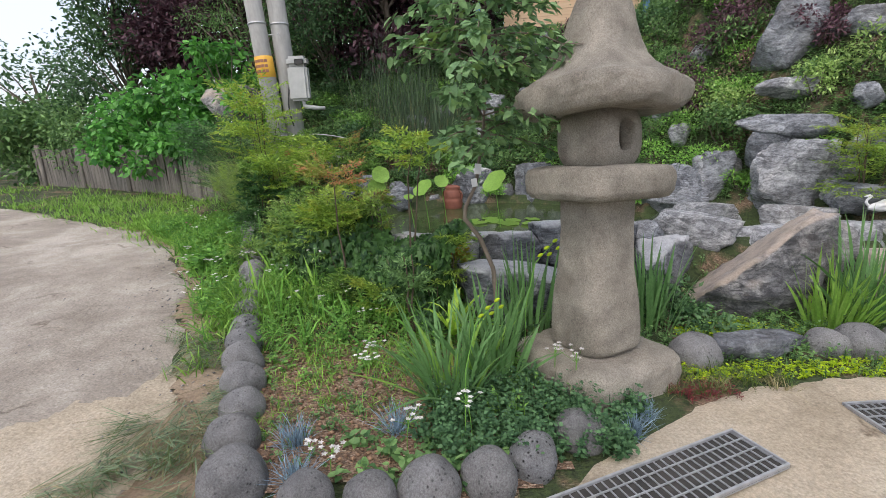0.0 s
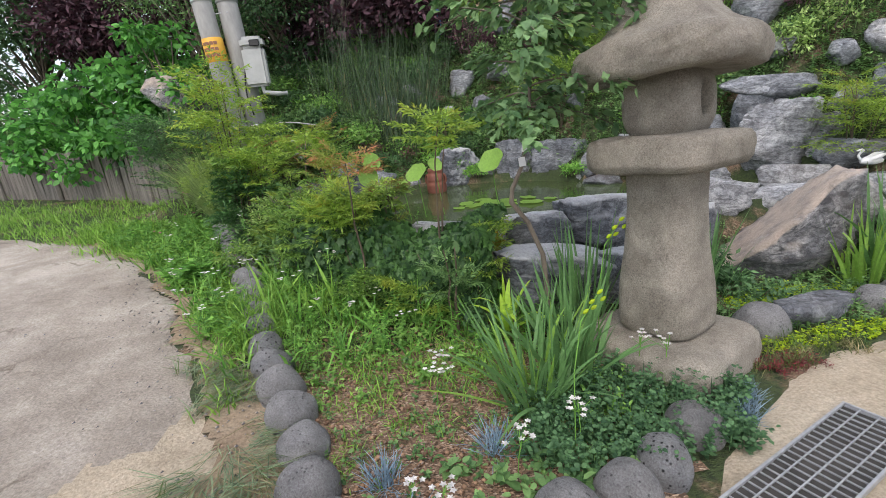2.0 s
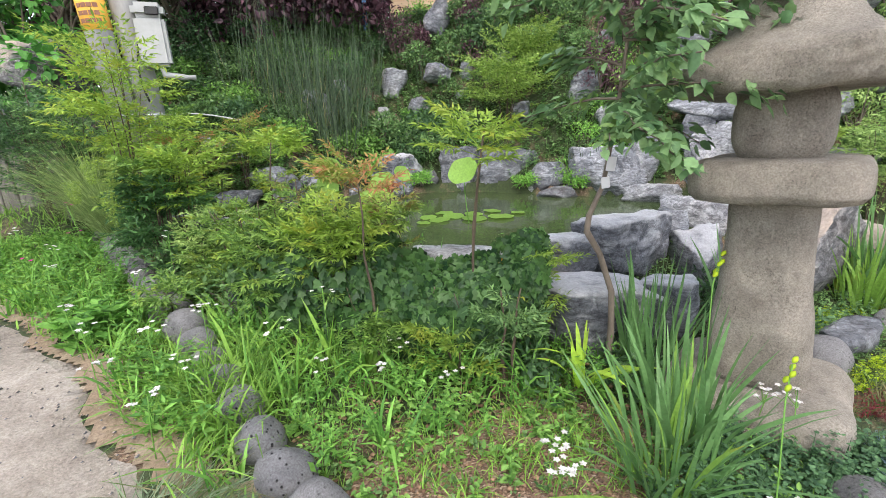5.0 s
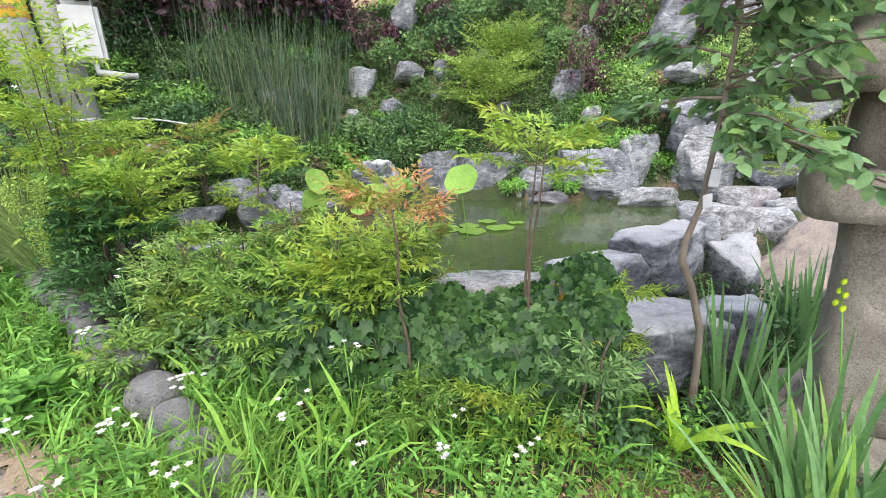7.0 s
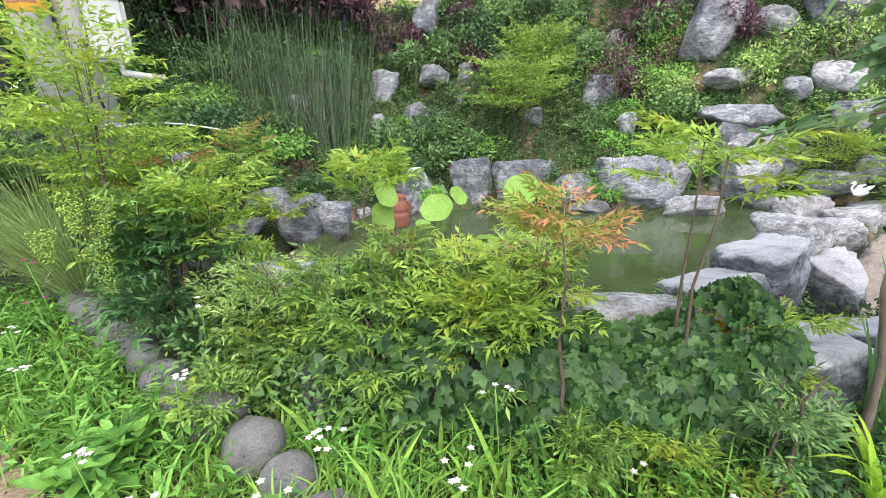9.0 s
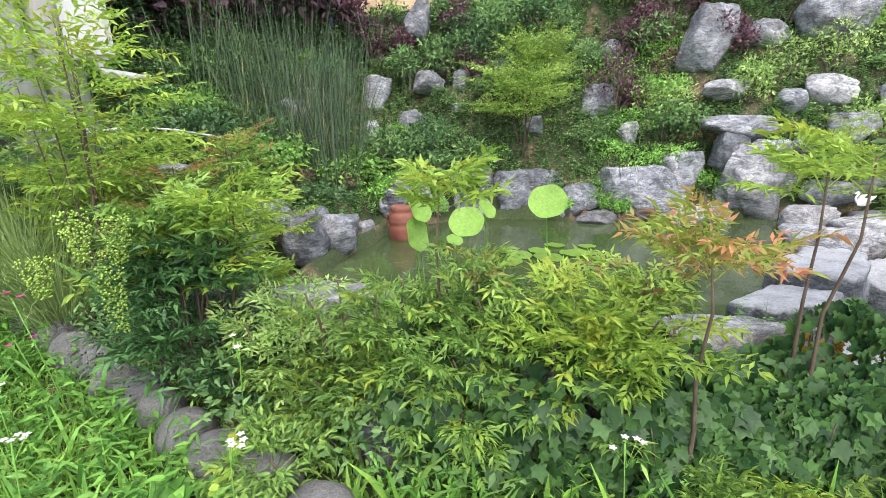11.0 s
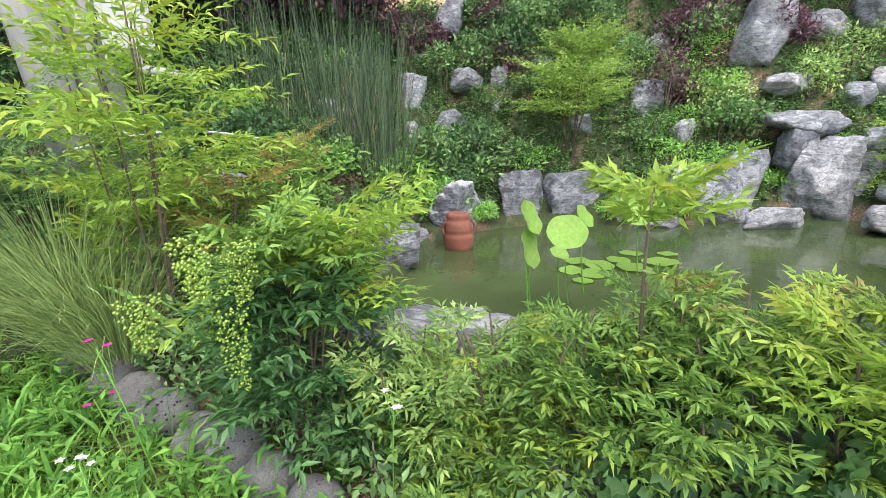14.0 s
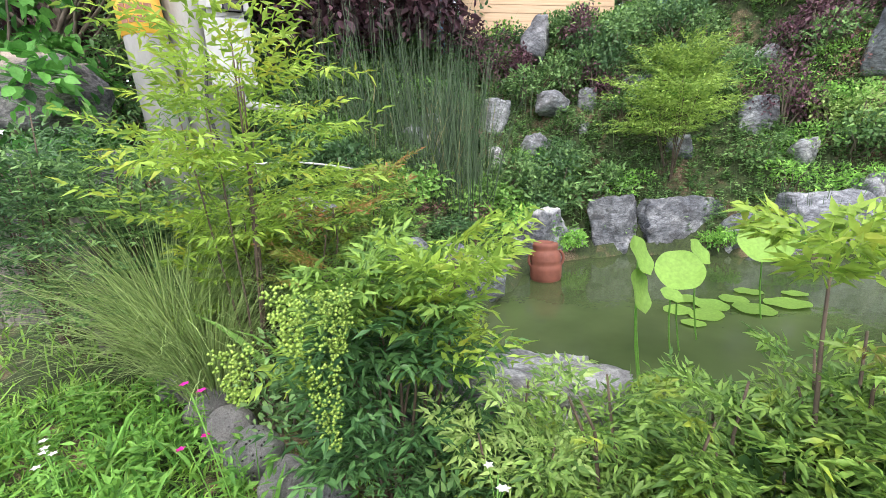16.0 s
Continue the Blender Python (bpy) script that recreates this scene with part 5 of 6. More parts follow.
# by the pole and on the slope
nandina(-2.8, 7.7, 1.6, 0.85, M_LIME, 14, 28, 4, 0.075, "tall bright yellow-green nandina before the pole", low=0.4)
nandina(-2.25, 7.95, 1.1, 0.85, M_RUSSET, 15, 46, 4, 0.055, "nandina turning russet and orange on the slope", low=0.3, tips=M_RED)
nandina(-1.75, 8.2, 1.15, 0.85, M_GREEN, 16, 46, 4, 0.055, "green nandina turning orange at its top", low=0.3, tips=M_RED)
nandina(-2.75, 8.3, 1.5, 0.95, M_GREEN, 17, 46, 4, 0.06, "green nandina growing round the pole's foot", low=0.2)
nandina(-3.55, 8.0, 1.6, 1.1, M_SHRUB, 18, 90, 7, 0.055, "broad dark green nandina at the fence's end", low=0.12)
nandina(-4.0, 8.25, 1.85, 1.2, M_SHRUB_DK, 19, 110, 7, 0.055, "broad dark green nandina at the fence's end", low=0.12)
nandina(-1.35, 7.85, 0.7, 0.7, M_LIME, 20, 12, 2, 0.06, "lime nandina seedling beside the pond", low=0.6)
nandina(2.55, 8.6, 1.6, 1.5, M_FERNY, 21, 90, 8, 0.07, "spreading yellow-green nandina on the rock slope", low=0.3)
nandina(3.2, 8.9, 1.15, 1.2, M_FERNY, 30, 70, 7, 0.07, "spreading yellow-green nandina on the rock slope", low=0.35)
nandina(4.95, 5.3, 1.3, 0.9, M_LIME, 22, 60, 6, 0.05, "light green nandina among the rocks", low=0.1)
nandina(5.5, 4.6, 1.7, 1.1, M_SHRUB_YEL, 23, 90, 7, 0.055, "light green nandina among the rocks", low=0.1)

# berries hanging in the dark nandina
t = thing("berry_cluster", "drooping trusses of small green nandina berries", "berries", m=pose(-2.7, 5.78, 0.1))
for cx, cy, top, bottom in [(0.0, -0.02, 1.02, 0.62), (-0.08, 0.0, 1.2, 0.98), (-0.25, 0.1, 1.0, 0.82), (0.06, 0.0, 1.16, 0.95)]:
    g = Geo()
    n = 230
    s = RNG.uniform(0, 1, n)
    r = 0.075 * (1 - 0.6 * s) * np.sqrt(RNG.uniform(0, 1, n))
    a = RNG.uniform(0, 6.28, n)
    q = np.stack([cx + np.cos(a) * r, cy + np.sin(a) * r, top - (top - bottom) * s], 1)
    o = np.array([(1, 0, 0), (-1, 0, 0), (0, 1, 0), (0, -1, 0), (0, 0, 1), (0, 0, -1)]) * 0.0066
    f = np.array([(0, 2, 4), (2, 1, 4), (1, 3, 4), (3, 0, 4), (2, 0, 5), (1, 2, 5), (3, 1, 5), (0, 3, 5)])
    g.put(q[:, None] + o[None], f[None] + (np.arange(n) * 6)[:, None, None])
    tagged(part("truss", g, M_BERRY, t, smooth=True), kind="stuff")

# creeping jenny over a stone, seed heads, a broad weed
t = thing("creeping_jenny", "trailing stem of small round yellow-green leaves over a stone", "climber")
u = np.linspace(0, 1, 40)
jx, jy = -2.5 + 0.34 * u + 0.03 * np.sin(u * 9), 5.02 + 0.52 * u
p = np.stack([jx, jy, 0.24 + 0.09 * np.sin(u * 3.1 + 0.4)], 1)
g, w = Geo(), Geo()
tube(w, p, 0.003, 4)
az = RNG.uniform(0, 6.28, 40)
leaves(g, p, np.stack([np.cos(az), np.sin(az), 0.2 + 0 * az], 1), RNG.normal(0, 0.2, (40, 3)) + (-0.2, -0.2, 1), 0.04, 0.036, OVATE)
part("stem", w, M_WEED, t)
part("foliage", g, M_LIME, t)
for bx, by, size in ((0.49, 2.78, 0.92), (0.06, 2.13, 0.76)):
    t = thing("iris_seed_head", "thin iris stalk with plump yellow-green pods", "plant", "iris seed heads", pose(bx, by, -0.08) @ Matrix.Scale(size, 4))
    w = Geo()
    tube(w, [(0, 0, 0), (0.02, 0.06, 0.5), (0.1, 0.14, 0.8), (0.24, 0.22, 0.92)], 0.004, 5)
    part("stalk", w, M_WEED, t)
    for dx, dy, dz in [(0.24, 0.22, 0.93), (0.17, 0.18, 0.89), (0.2, 0.22, 0.83), (0.12, 0.16, 0.84), (0.27, 0.24, 0.87)]:
        g = Geo()
        lathe(g, smooth_profile([(0, .002), (0.008, .009), (0.02, .013), (0.034, .011), (0.046, .002)], 0.006), 10)
        o = part("pod", g, M_SEDUM, t, "", True)
        o.matrix_basis = pose(dx, dy, dz, 20, 60, 30)
weeds(14, -2.95, -2.6, 4.8, 5.3, None, 0.25, 0.15, M_WEED, "large_weed", "large-leaved fresh weed in the grass", OVATE, 0.55, 9)

# ---- ivy curtain over the front rocks ----
t = thing("ivy_curtain", "curtain of glossy dark green lobed ivy leaves over rocks", "climber")
g, w = Geo(), Geo()
n = 2500
s = RNG.uniform(0, 1, n)
path = np.array([(-1.8, 4.9), (-1.05, 4.15), (-0.6, 3.82), (-0.2, 3.62), (0.02, 3.58)])
sx, sy = np.interp(s, np.linspace(0, 1, 5), path[:, 0]), np.interp(s, np.linspace(0, 1, 5), path[:, 1])
h = RNG.uniform(0, 1, n) ** 0.8
top = 0.68 + 0.1 * np.sin(s * 9)
lump = 0.09 * wiggle(sx * 2, h * 2.4, 1.5)
out = np.array([-0.55, -0.83, 0.0])
back = np.clip((h - 0.75) / 0.25, 0, 1) ** 2 * 0.4
p = np.stack([sx, sy, 0.02 + h * top + 0.04 * lump], 1) + out * (0.02 + lump - back)[:, None]
d = np.stack([RNG.normal(0, 0.4, n), RNG.normal(0, 0.4, n) - 0.2, -np.ones(n)], 1)
nn = out + np.array([0, 0, 0.12]) + RNG.normal(0, 0.38, (n, 3))
ln = 0.082 * RNG.uniform(0.6, 1.2, n)
leaves(g, p, d, nn, ln, ln * 0.95, LOBED)
for k in range(6):
    a = RNG.uniform(0, 1)
    w = Geo()
    bx, by = np.interp(a, np.linspace(0, 1, 5), path[:, 0]), np.interp(a, np.linspace(0, 1, 5), path[:, 1])
    zz = np.linspace(0, 0.5, 6)
    tube(w, np.stack([bx + 0.05 * np.sin(zz * 7 + k), by + 0.04 * np.cos(zz * 6 + k), zz], 1), 0.003, 4)
    part("vine", w, M_CANE, t, "thin brown vine")
part("foliage", g, M_IVY, t)

# filler leaves between the canes and rocks
for q in [(-2.15, 5.5, .4, .55), (-1.85, 5.05, .36, .5), (-1.5, 4.72, .36, .5), (-1.1, 4.3, .3, .42), (-0.1, 3.42, .26, .3), (0.42, 3.2, .3, .25), (1.35, 3.6, .35, .35), (1.85, 3.7, .35, .4), (2.1, 3.45, .3, .25), (-2.5, 6.4, .45, .7), (-2.75, 6.95, .4, .6), (-2.3, 7.1, .45, .7)]:
    shrub(q[0], q[1], q[2], q[3], M_SHRUB if q[0] < -1.3 else M_SHRUB_DK, 520, 0.06, 0.42, LANCE, "low dense green undergrowth before the pond rocks", group="undergrowth")

nandina(-0.3, 3.45, 0.85, 0.4, M_SHRUB, 32, 14, 2, 0.05, "thin airy nandina with small dull green leaves before the boulder", low=0.35)

# ---- sapling with a tag ----
t = thing("sapling", "young tree with a crooked grey trunk and broad green leaves", "tree", m=pose(0.2, 3.37, -0.06))
g = Geo()
tube(g, [(0.17, 0, 0), (0.17, 0, 0.3), (0.15, 0, 0.55), (0.05, 0.01, 0.8), (-0.06, 0, 0.95), (-0.05, 0, 1.04), (0.03, 0, 1.2), (0.09, 0, 1.6), (0.12, 0, 1.95), (0.11, 0, 2.35), (0.13, 0, 2.7)], [0.022, 0.02, 0.018, 0.017, 0.018, 0.016, 0.013, 0.011, 0.009, 0.007, 0.004], 8)
part("trunk", g, M_BARK, t, "crooked grey-brown trunk", True)
gl = Geo()
for k in range(44):
    z0 = RNG.uniform(1.48, 2.65)
    az = RNG.uniform(0, 6.28)
    ln = RNG.uniform(0.3, 0.72) * (1.1 if z0 < 2.3 else 0.8)
    u = np.linspace(0, 1, 6)
    rise = RNG.uniform(-0.05, 0.55)
    pts = np.stack([0.09 + np.cos(az) * ln * u, np.sin(az) * ln * u, z0 + ln * (rise * u - 0.25 * u * u)], 1) + RNG.normal(0, 0.012, (6, 3)) * u[:, None]
    gw = Geo()
    tube(gw, pts, np.linspace(0.008, 0.003, 6), 4)
    part("branch", gw, M_BARK, t)
    m = 46
    s = RNG.uniform(0.2, 1.0, m)
    p = np.stack([np.interp(s, u, pts[:, i]) for i in range(3)], 1) + RNG.normal(0, 0.03, (m, 3))
    d = unit(np.stack([np.cos(az) + RNG.normal(0, 0.8, m), np.sin(az) + RNG.normal(0, 0.8, m), RNG.normal(-0.45, 0.35, m)], 1))
    L = RNG.uniform(0.055, 0.105, m)
    leaves(gl, p, d, RNG.normal(0, 0.4, (m, 3)) + (0, 0, 1), L, L * 0.58, OVATE)
part("crown", gl, M_SAPLING, t, "ovate green leaves")
o = part("tag", box_bm(0.05, 0.006, 0.075, 0.002), M_TAG, t, "pale paper tag tied on")
o.matrix_basis = pose(0.04, -0.035, 1.28, 0, 6, -20)
o = part("tag", box_bm(0.045, 0.006, 0.06, 0.002), M_TAG, t, "pale paper tag tied on")
o.matrix_basis = pose(0.02, -0.036, 1.19, 0, -8, -20)

# ---- rock slope: shrubs ----
for q in [(1.41, 11.2, .42, 1.1), (2.5, 9.95, .42, .6), (4.1, 8.05, .5, .8), (2.95, 10.6, .45, .6), (4.8, 8.3, .5, .7), (5.4, 7.9, .5, .75), (5.0, 9.0, .6, .8), (1.9, 11.0, .3, .7), (5.9, 8.3, .6, .8), (6.3, 7.5, .5, .7), (5.5, 7.15, .4, .55), (4.9, 8.1, .5, .8)]:
    shrub(q[0], q[1], q[2] * 1.1, q[3] * 1.15, M_PLUM, 1100, 0.055, 0.55, OVATE, "dark purple-leaved shrub on the rock slope", group="purple shrubs")
for q in [(4.55, 7.3, .42, .85), (5.6, 6.5, .5, .7), (5.2, 6.6, .4, .55), (6.3, 6.0, .5, .7), (6.6, 6.8, .6, .8), (5.9, 5.2, .5, .8), (7.2, 5.6, .7, 1.0), (4.4, 7.6, .4, .6)]:
    shrub(q[0], q[1], q[2], q[3], M_SHRUB_YEL, 700, 0.065, 0.42, LANCE, "leafy yellow-green shrub among the slope's rocks", group="yellow-green shrubs")
for q in [(4.5, 8.0, .8, .62), (4.95, 7.7, .5, .5), (3.45, 7.6, .5, .5), (3.0, 7.4, .4, .42), (4.0, 7.1, .45, .45), (3.9, 7.7, .5, .5), (4.9, 6.2, .4, .4), (2.1, 8.9, .4, .4), (0.2, 9.0, .4, .4), (1.75, 8.7, .3, .3), (0.95, 8.7, .3, .28), (0.6, 9.2, .35, .3), (2.4, 7.75, .25, .22), (3.0, 7.2, .25, .25), (1.3, 10.0, .3, .3), (4.3, 6.6, .35, .3)]:
    shrub(q[0], q[1], q[2], q[3], M_FERN, 800, 0.055, 0.4, LANCE, "mound of bright feathery green leaves on the slope", group="feathery mounds", blobs=12)
for q in [(0.55, 10.3, .3, .35), (-0.9, 8.9, .3, .3), (-0.25, 9.0, .3, .35), (0.9, 9.9, .25, .3), (4.6, 7.9, .5, .5), (5.0, 7.6, .4, .4)]:
    shrub(q[0], q[1], q[2], q[3], M_PINK, 380, 0.04, 0.5, OVATE, "low shrub with dusky pink leaf tips", group="pink-tipped shrubs")
for q in [(3.75, 5.95, .2, .2), (3.55, 6.35, .22, .22), (0.05, 3.98, .2, .26)]:
    shrub(q[0], q[1], q[2], q[3], M_AUTUMN, 130, 0.07, 0.6, LOBED, "small plant with yellow and orange leaves", group="yellowing plants", z=land_z(q[0], q[1]) + (0.1 if q[0] > 1 else 0.42))

variants = []
for k, (mat, leaf, shape, ratio) in enumerate([(M_SHRUB, .045, OVATE, .55), (M_SHRUB_DK, .05, OVATE, .5), (M_SHRUB, .06, LANCE, .35), (M_SHRUB_LT, .045, OVATE, .55), (M_SHRUB_DK, .04, CHIP, .6), (M_SHRUB, .04, CHIP, .6)]):
    variants.append(shrub(0.5 + 0.3 * k, 9.0 + 0.2 * k, 0.4, 0.42, mat, 1000, leaf, ratio, shape, ["small-leaved green shrub covering the rock slope", "dark green shrub covering the rock slope", "narrow-leaved green shrub covering the rock slope", "fresh green shrub covering the rock slope", "tiny-leaved dark creeping shrub on the slope", "tiny-leaved green creeping shrub on the slope"][k], group="slope shrubs", blobs=11))
pr = random.Random(5)
placed = []
tries = 0
while len(placed) < 225 and tries < 22000:
    tries += 1
    x, y = pr.uniform(-4.6, 8.5), pr.uniform(4.2, 12.8)
    z = land_z(x, y)
    if z < 0.55 and not (y > 7.75 and x > -3.6) or pond_distance(np.array([x]), np.array([y]))[0] < 0.3 or y < 6.4 and x < 4.4 or x < -2.6 and y < 8.2:
        continue
    if min([math.hypot(x - a, y - b) for a, b in placed] or [9]) < 0.3 or any(math.hypot(x - a, y - b) < 0.42 * c + 0.1 for a, b, c in ROCKS):
        continue
    placed.append((x, y))
    k = pr.choice([0, 0, 1, 2, 2, 3, 3, 4, 5, 5])
    s = pr.uniform(1.0, 1.7)
    copy_thing(variants[k], pose(x, y, z - 0.06, pr.uniform(-12, 12), pr.uniform(-12, 12), pr.uniform(0, 360)) @ Matrix.Diagonal((s, s, s * pr.uniform(0.6, 1.1), 1)))

def on_slope(x, y):
    return (land(x, y) > 0.4) & (pond_distance(x, y) > 0.1) & ((y > 4.7) & (x > 2.5) | (y > 6.6)) & (x > -3.4)


weeds(19000, -3.6, 8.5, 4.2, 12.6, on_slope, 0.2, 0.06, M_SHRUB, "slope_cover", "low green ground cover between the slope's rocks", CHIP, 0.6, 13)
weeds(1500, -3.6, 8.5, 4.2, 12.6, on_slope, 0.2, 0.055, M_SHRUB_LT, "slope_herbs", "fresh green herbs between the slope's rocks", LANCE, 0.35, 10)

# ---- reeds ----
for i, (x, y, n, h, r) in enumerate([(-0.75, 9.25, 90, 1.9, .3), (-0.35, 9.1, 90, 1.8, .32), (0.02, 9.45, 70, 1.7, .3), (-0.55, 9.7, 90, 2.0, .35), (-1.1, 9.75, 70, 2.0, .3), (0.0, 9.9, 70, 1.7, .3), (-1.7, 10.1, 25, 2.1, .35), (0.5, 10.4, 50, 1.4, .3), (1.7, 10.6, 30, .8, .3), (3.4, 7.3, 60, .5, .4)]):
    t = thing("reed_clump", "dense clump of thin upright dark green horsetail reeds", "reeds", "horsetail reeds", pose(x, y, land_z(x, y) - 0.05))
    g = Geo()
    n = int(n * 1.4)
    a = RNG.uniform(0, 6.28, n)
    p = np.stack([np.cos(a), np.sin(a), 0 * a], 1) * (r * np.sqrt(RNG.uniform(0, 1, n)))[:, None]
    blades(g, p, a, np.abs(RNG.normal(0, 0.15, n)), h * RNG.uniform(0.4, 1.15, n), RNG.uniform(0.006, 0.011, n), np.abs(RNG.normal(0, 0.06, n)), 4)
    part("foliage", g, M_REED, t)
    dry = Geo()
    m = max(6, n // 8)
    blades(dry, p[:m], a[:m] + 1.0, np.abs(RNG.normal(0.1, 0.2, m)), h * RNG.uniform(0.3, 0.9, m), 0.007, np.abs(RNG.normal(0, 0.1, m)), 4)
    part("dry_stem", dry, M_GRASS_DRY, t, "withered straw-coloured reed stems")

# ---- lotus and lily pads ----


def round_leaf(r, cup, ruffle, mat):
    g = Geo()
    n, v, f = 36, [(0, 0, 0)], []
    for ring in range(1, 5):
        u = ring / 4
        for j in range(n):
            th = j / n * 2 * math.pi
            v.append((math.cos(th) * r * u, math.sin(th) * r * u, cup * r * u * u + ruffle * r * u ** 3 * math.sin(th * 5 + 1)))
    f += [(0, 1 + j, 1 + (j + 1) % n) for j in range(n)]
    for ring in range(3):
        for j in range(n):
            a, b = 1 + ring * n + j, 1 + ring * n + (j + 1) % n
            f += [(a, a + n, b + n), (a, b + n, b)]
    g.put(v, f)
    return g


for i, (x, y, z, r, rx, ry) in enumerate([(0.7, 6.33, 0.85, 0.185, 28, -43), (-0.3, 6.3, 0.8, 0.15, 30, -35), (-0.86, 6.15, 1.02, 0.12, 55, 40), (-0.92, 6.1, 0.84, 0.13, 60, 55), (-0.05, 6.35, 0.88, 0.1, 50, 20), (-0.5, 6.2, 0.7, 0.07, 25, 0)]):
    t = thing("lotus", "large round bright green lotus leaf on a stalk", "water plant", "lotus leaves", pose(x, y, 0))
    g = Geo()
    u = np.linspace(0, 1, 5)
    tube(g, np.stack([0.08 * (1 - u), 0.03 * np.sin(u * 3), 0.1 + (z - 0.1) * u], 1), 0.006, 5)
    part("stalk", g, M_WEED, t)
    o = part("leaf", round_leaf(r, 0.18, 0.06, M_LOTUS), M_LOTUS, t, "", True)
    o.matrix_basis = pose(0, 0, z, rx, ry, 0)
for i, (x, y, r) in enumerate([(0.9, 6.47, .16), (1.3, 6.75, .12), (1.24, 6.4, .17), (0.68, 6.95, .12), (0.48, 6.6, .13), (0.4, 6.8, .11), (0.72, 6.72, .14), (1.0, 6.7, .12), (0.25, 6.55, .09), (1.55, 6.5, .1)]):
    o = part("lily_pad", round_leaf(r, 0.05, 0.03, M_LOTUS), M_LOTUS, None, "", True)
    o.matrix_basis = pose(x, y, WATER_Z + 0.012, 2, 3, i * 50)
    tagged(o, "round pale green lily pad floating on the pond", "lily pad", "lily pads")
weeds(60, -0.6, 1.0, 5.2, 6.2, None, 0.6, 0.075, M_WEED, "pond_plant", "slender leafy water plants standing in the pond", LANCE, 0.25, 24)

# ---- terracotta jar, swan ornament ----
t = thing("terracotta_jar", "reddish brown terracotta jar with moulded ridges at the pond", "jar", m=pose(0.14, 8.2, WATER_Z - 0.12, 0, 0, -25) @ Matrix.Diagonal((1.1, 1.1, 1.2, 1)))
g = Geo()
lathe(g, smooth_profile([(0, .08), (0.02, .11), (0.12, .15), (0.22, .155), (0.26, .14), (0.28, .15), (0.34, .14), (0.38, .115), (0.4, .125), (0.43, .12), (0.44, .09), (0.4, .07), (0.3, .05)], 0.015), 40, 2.0, 0.04, 9)
part("body", g, M_TERRA, t, "", True)
for k in (-1, 1):
    g = Geo()
    a = np.linspace(-1.4, 1.4, 8)
    tube(g, np.stack([k * (0.12 + 0.05 * np.cos(a)), 0 * a - 0.02, 0.29 + 0.07 * np.sin(a)], 1), 0.014, 6)
    part("handle", g, M_TERRA, t, "", True)
g = Geo()
u = np.linspace(0, 1, 10)
tube(g, np.stack([-0.2 + 0.4 * u, 0 * u, 0.07 + 0.03 * np.sin(u * 3)], 1), 0.09 * np.sin(0.25 + u * 2.6) + 0.01, 12)
a = np.linspace(0, 1, 12)
tube(g, np.stack([-0.17 - 0.07 * np.sin(a * 3.1), 0 * a, 0.1 + 0.2 * a], 1), 0.028 - 0.008 * a, 8)
tube(g, [(-0.16, 0, 0.3), (-0.2, 0, 0.32), (-0.25, 0, 0.31), (-0.29, 0, 0.3)], [0.022, 0.03, 0.02, 0.006], 8)
tube(g, [(-0.05, 0.06, 0.12), (0.1, 0.1, 0.2), (0.24, 0.09, 0.24)], [0.05, 0.045, 0.008], 8)
tube(g, [(-0.05, -0.06, 0.12), (0.1, -0.1, 0.2), (0.24, -0.09, 0.24)], [0.05, 0.045, 0.008], 8)
o = part("swan_ornament", g, M_WHITE, None, "", True)
o.matrix_basis = pose(4.8, 4.98, 0.5, 0, 0, -20) @ Matrix.Scale(0.55, 4)
tagged(o, "white swan garden ornament on a pale rock", "ornament")

# ---- utility poles ----


def utility_pole(x, y, z, r, lean, label):
    t = thing("utility_pole", label, "pole", "utility poles", pose(x, y, z, 0, lean, 0))
    g = Geo()
    lathe(g, [(0, r), (3, r * 0.94), (6, r * 0.87), (9, r * 0.8)], 28, 2.0, 0.0)
    part("shaft", g, M_CONCRETE, t, "", True)
    return t


pole_a = utility_pole(-3.12, 9.05, 0.7, 0.165, -4.0, "round grey concrete pole with a yellow warning sheet")
pole_b = utility_pole(-2.84, 9.2, 0.7, 0.175, -2.5, "round grey concrete pole carrying a meter box")
g = Geo()
lathe(g, [(1.98, 0.159), (1.985, 0.166), (2.35, 0.165), (2.355, 0.156)], 28)
part("warning_sheet", g, M_YELLOW, pole_a, "yellow sheet wrapped round with dark lettering", True)
for row, z in enumerate((2.06, 2.15, 2.24)):
    for k in range(4):
        a = radians(232 + k * 22)
        o = part("mark", box_bm(0.055, 0.006, 0.05), M_RUST, pole_a, "dark lettering too small to read")
        o.matrix_basis = pose(math.cos(a) * 0.166, math.sin(a) * 0.166, z, 0, 0, math.degrees(a) + 90)
for z in (0.9, 2.9):
    for p_, r_ in ((pole_a, 0.161), (pole_b, 0.171)):
        g = Geo()
        lathe(g, [(z, r_), (z + 0.002, r_ + 0.006), (z + 0.03, r_ + 0.006), (z + 0.032, r_)], 28)
        part("band", g, M_STEEL, p_, "thin steel band", True)
g = Geo()
tube(g, [(-0.3, -0.05, 2.75), (0.02, -0.165, 2.73)], 0.012, 6)
part("step_bolt", g, M_STEEL, pole_b, "steel climbing bolt")
t = thing("meter_box", "pale grey electricity meter box strapped to the pole", "meter box", m=pose(-2.64, 8.97, 2.24))
part("body", box_bm(0.36, 0.2, 0.62, 0.04), M_BOX, t)
o = part("hood", box_bm(0.38, 0.24, 0.18, 0.05, 0.6), M_BOX, t, "rounded top hood")
o = part("window", box_bm(0.16, 0.02, 0.1, 0.01, 0.62), M_BLACK, t, "dark meter window")
o.location = (0.06, -0.125, 0)
g = Geo()
u = np.linspace(0, 1, 8)
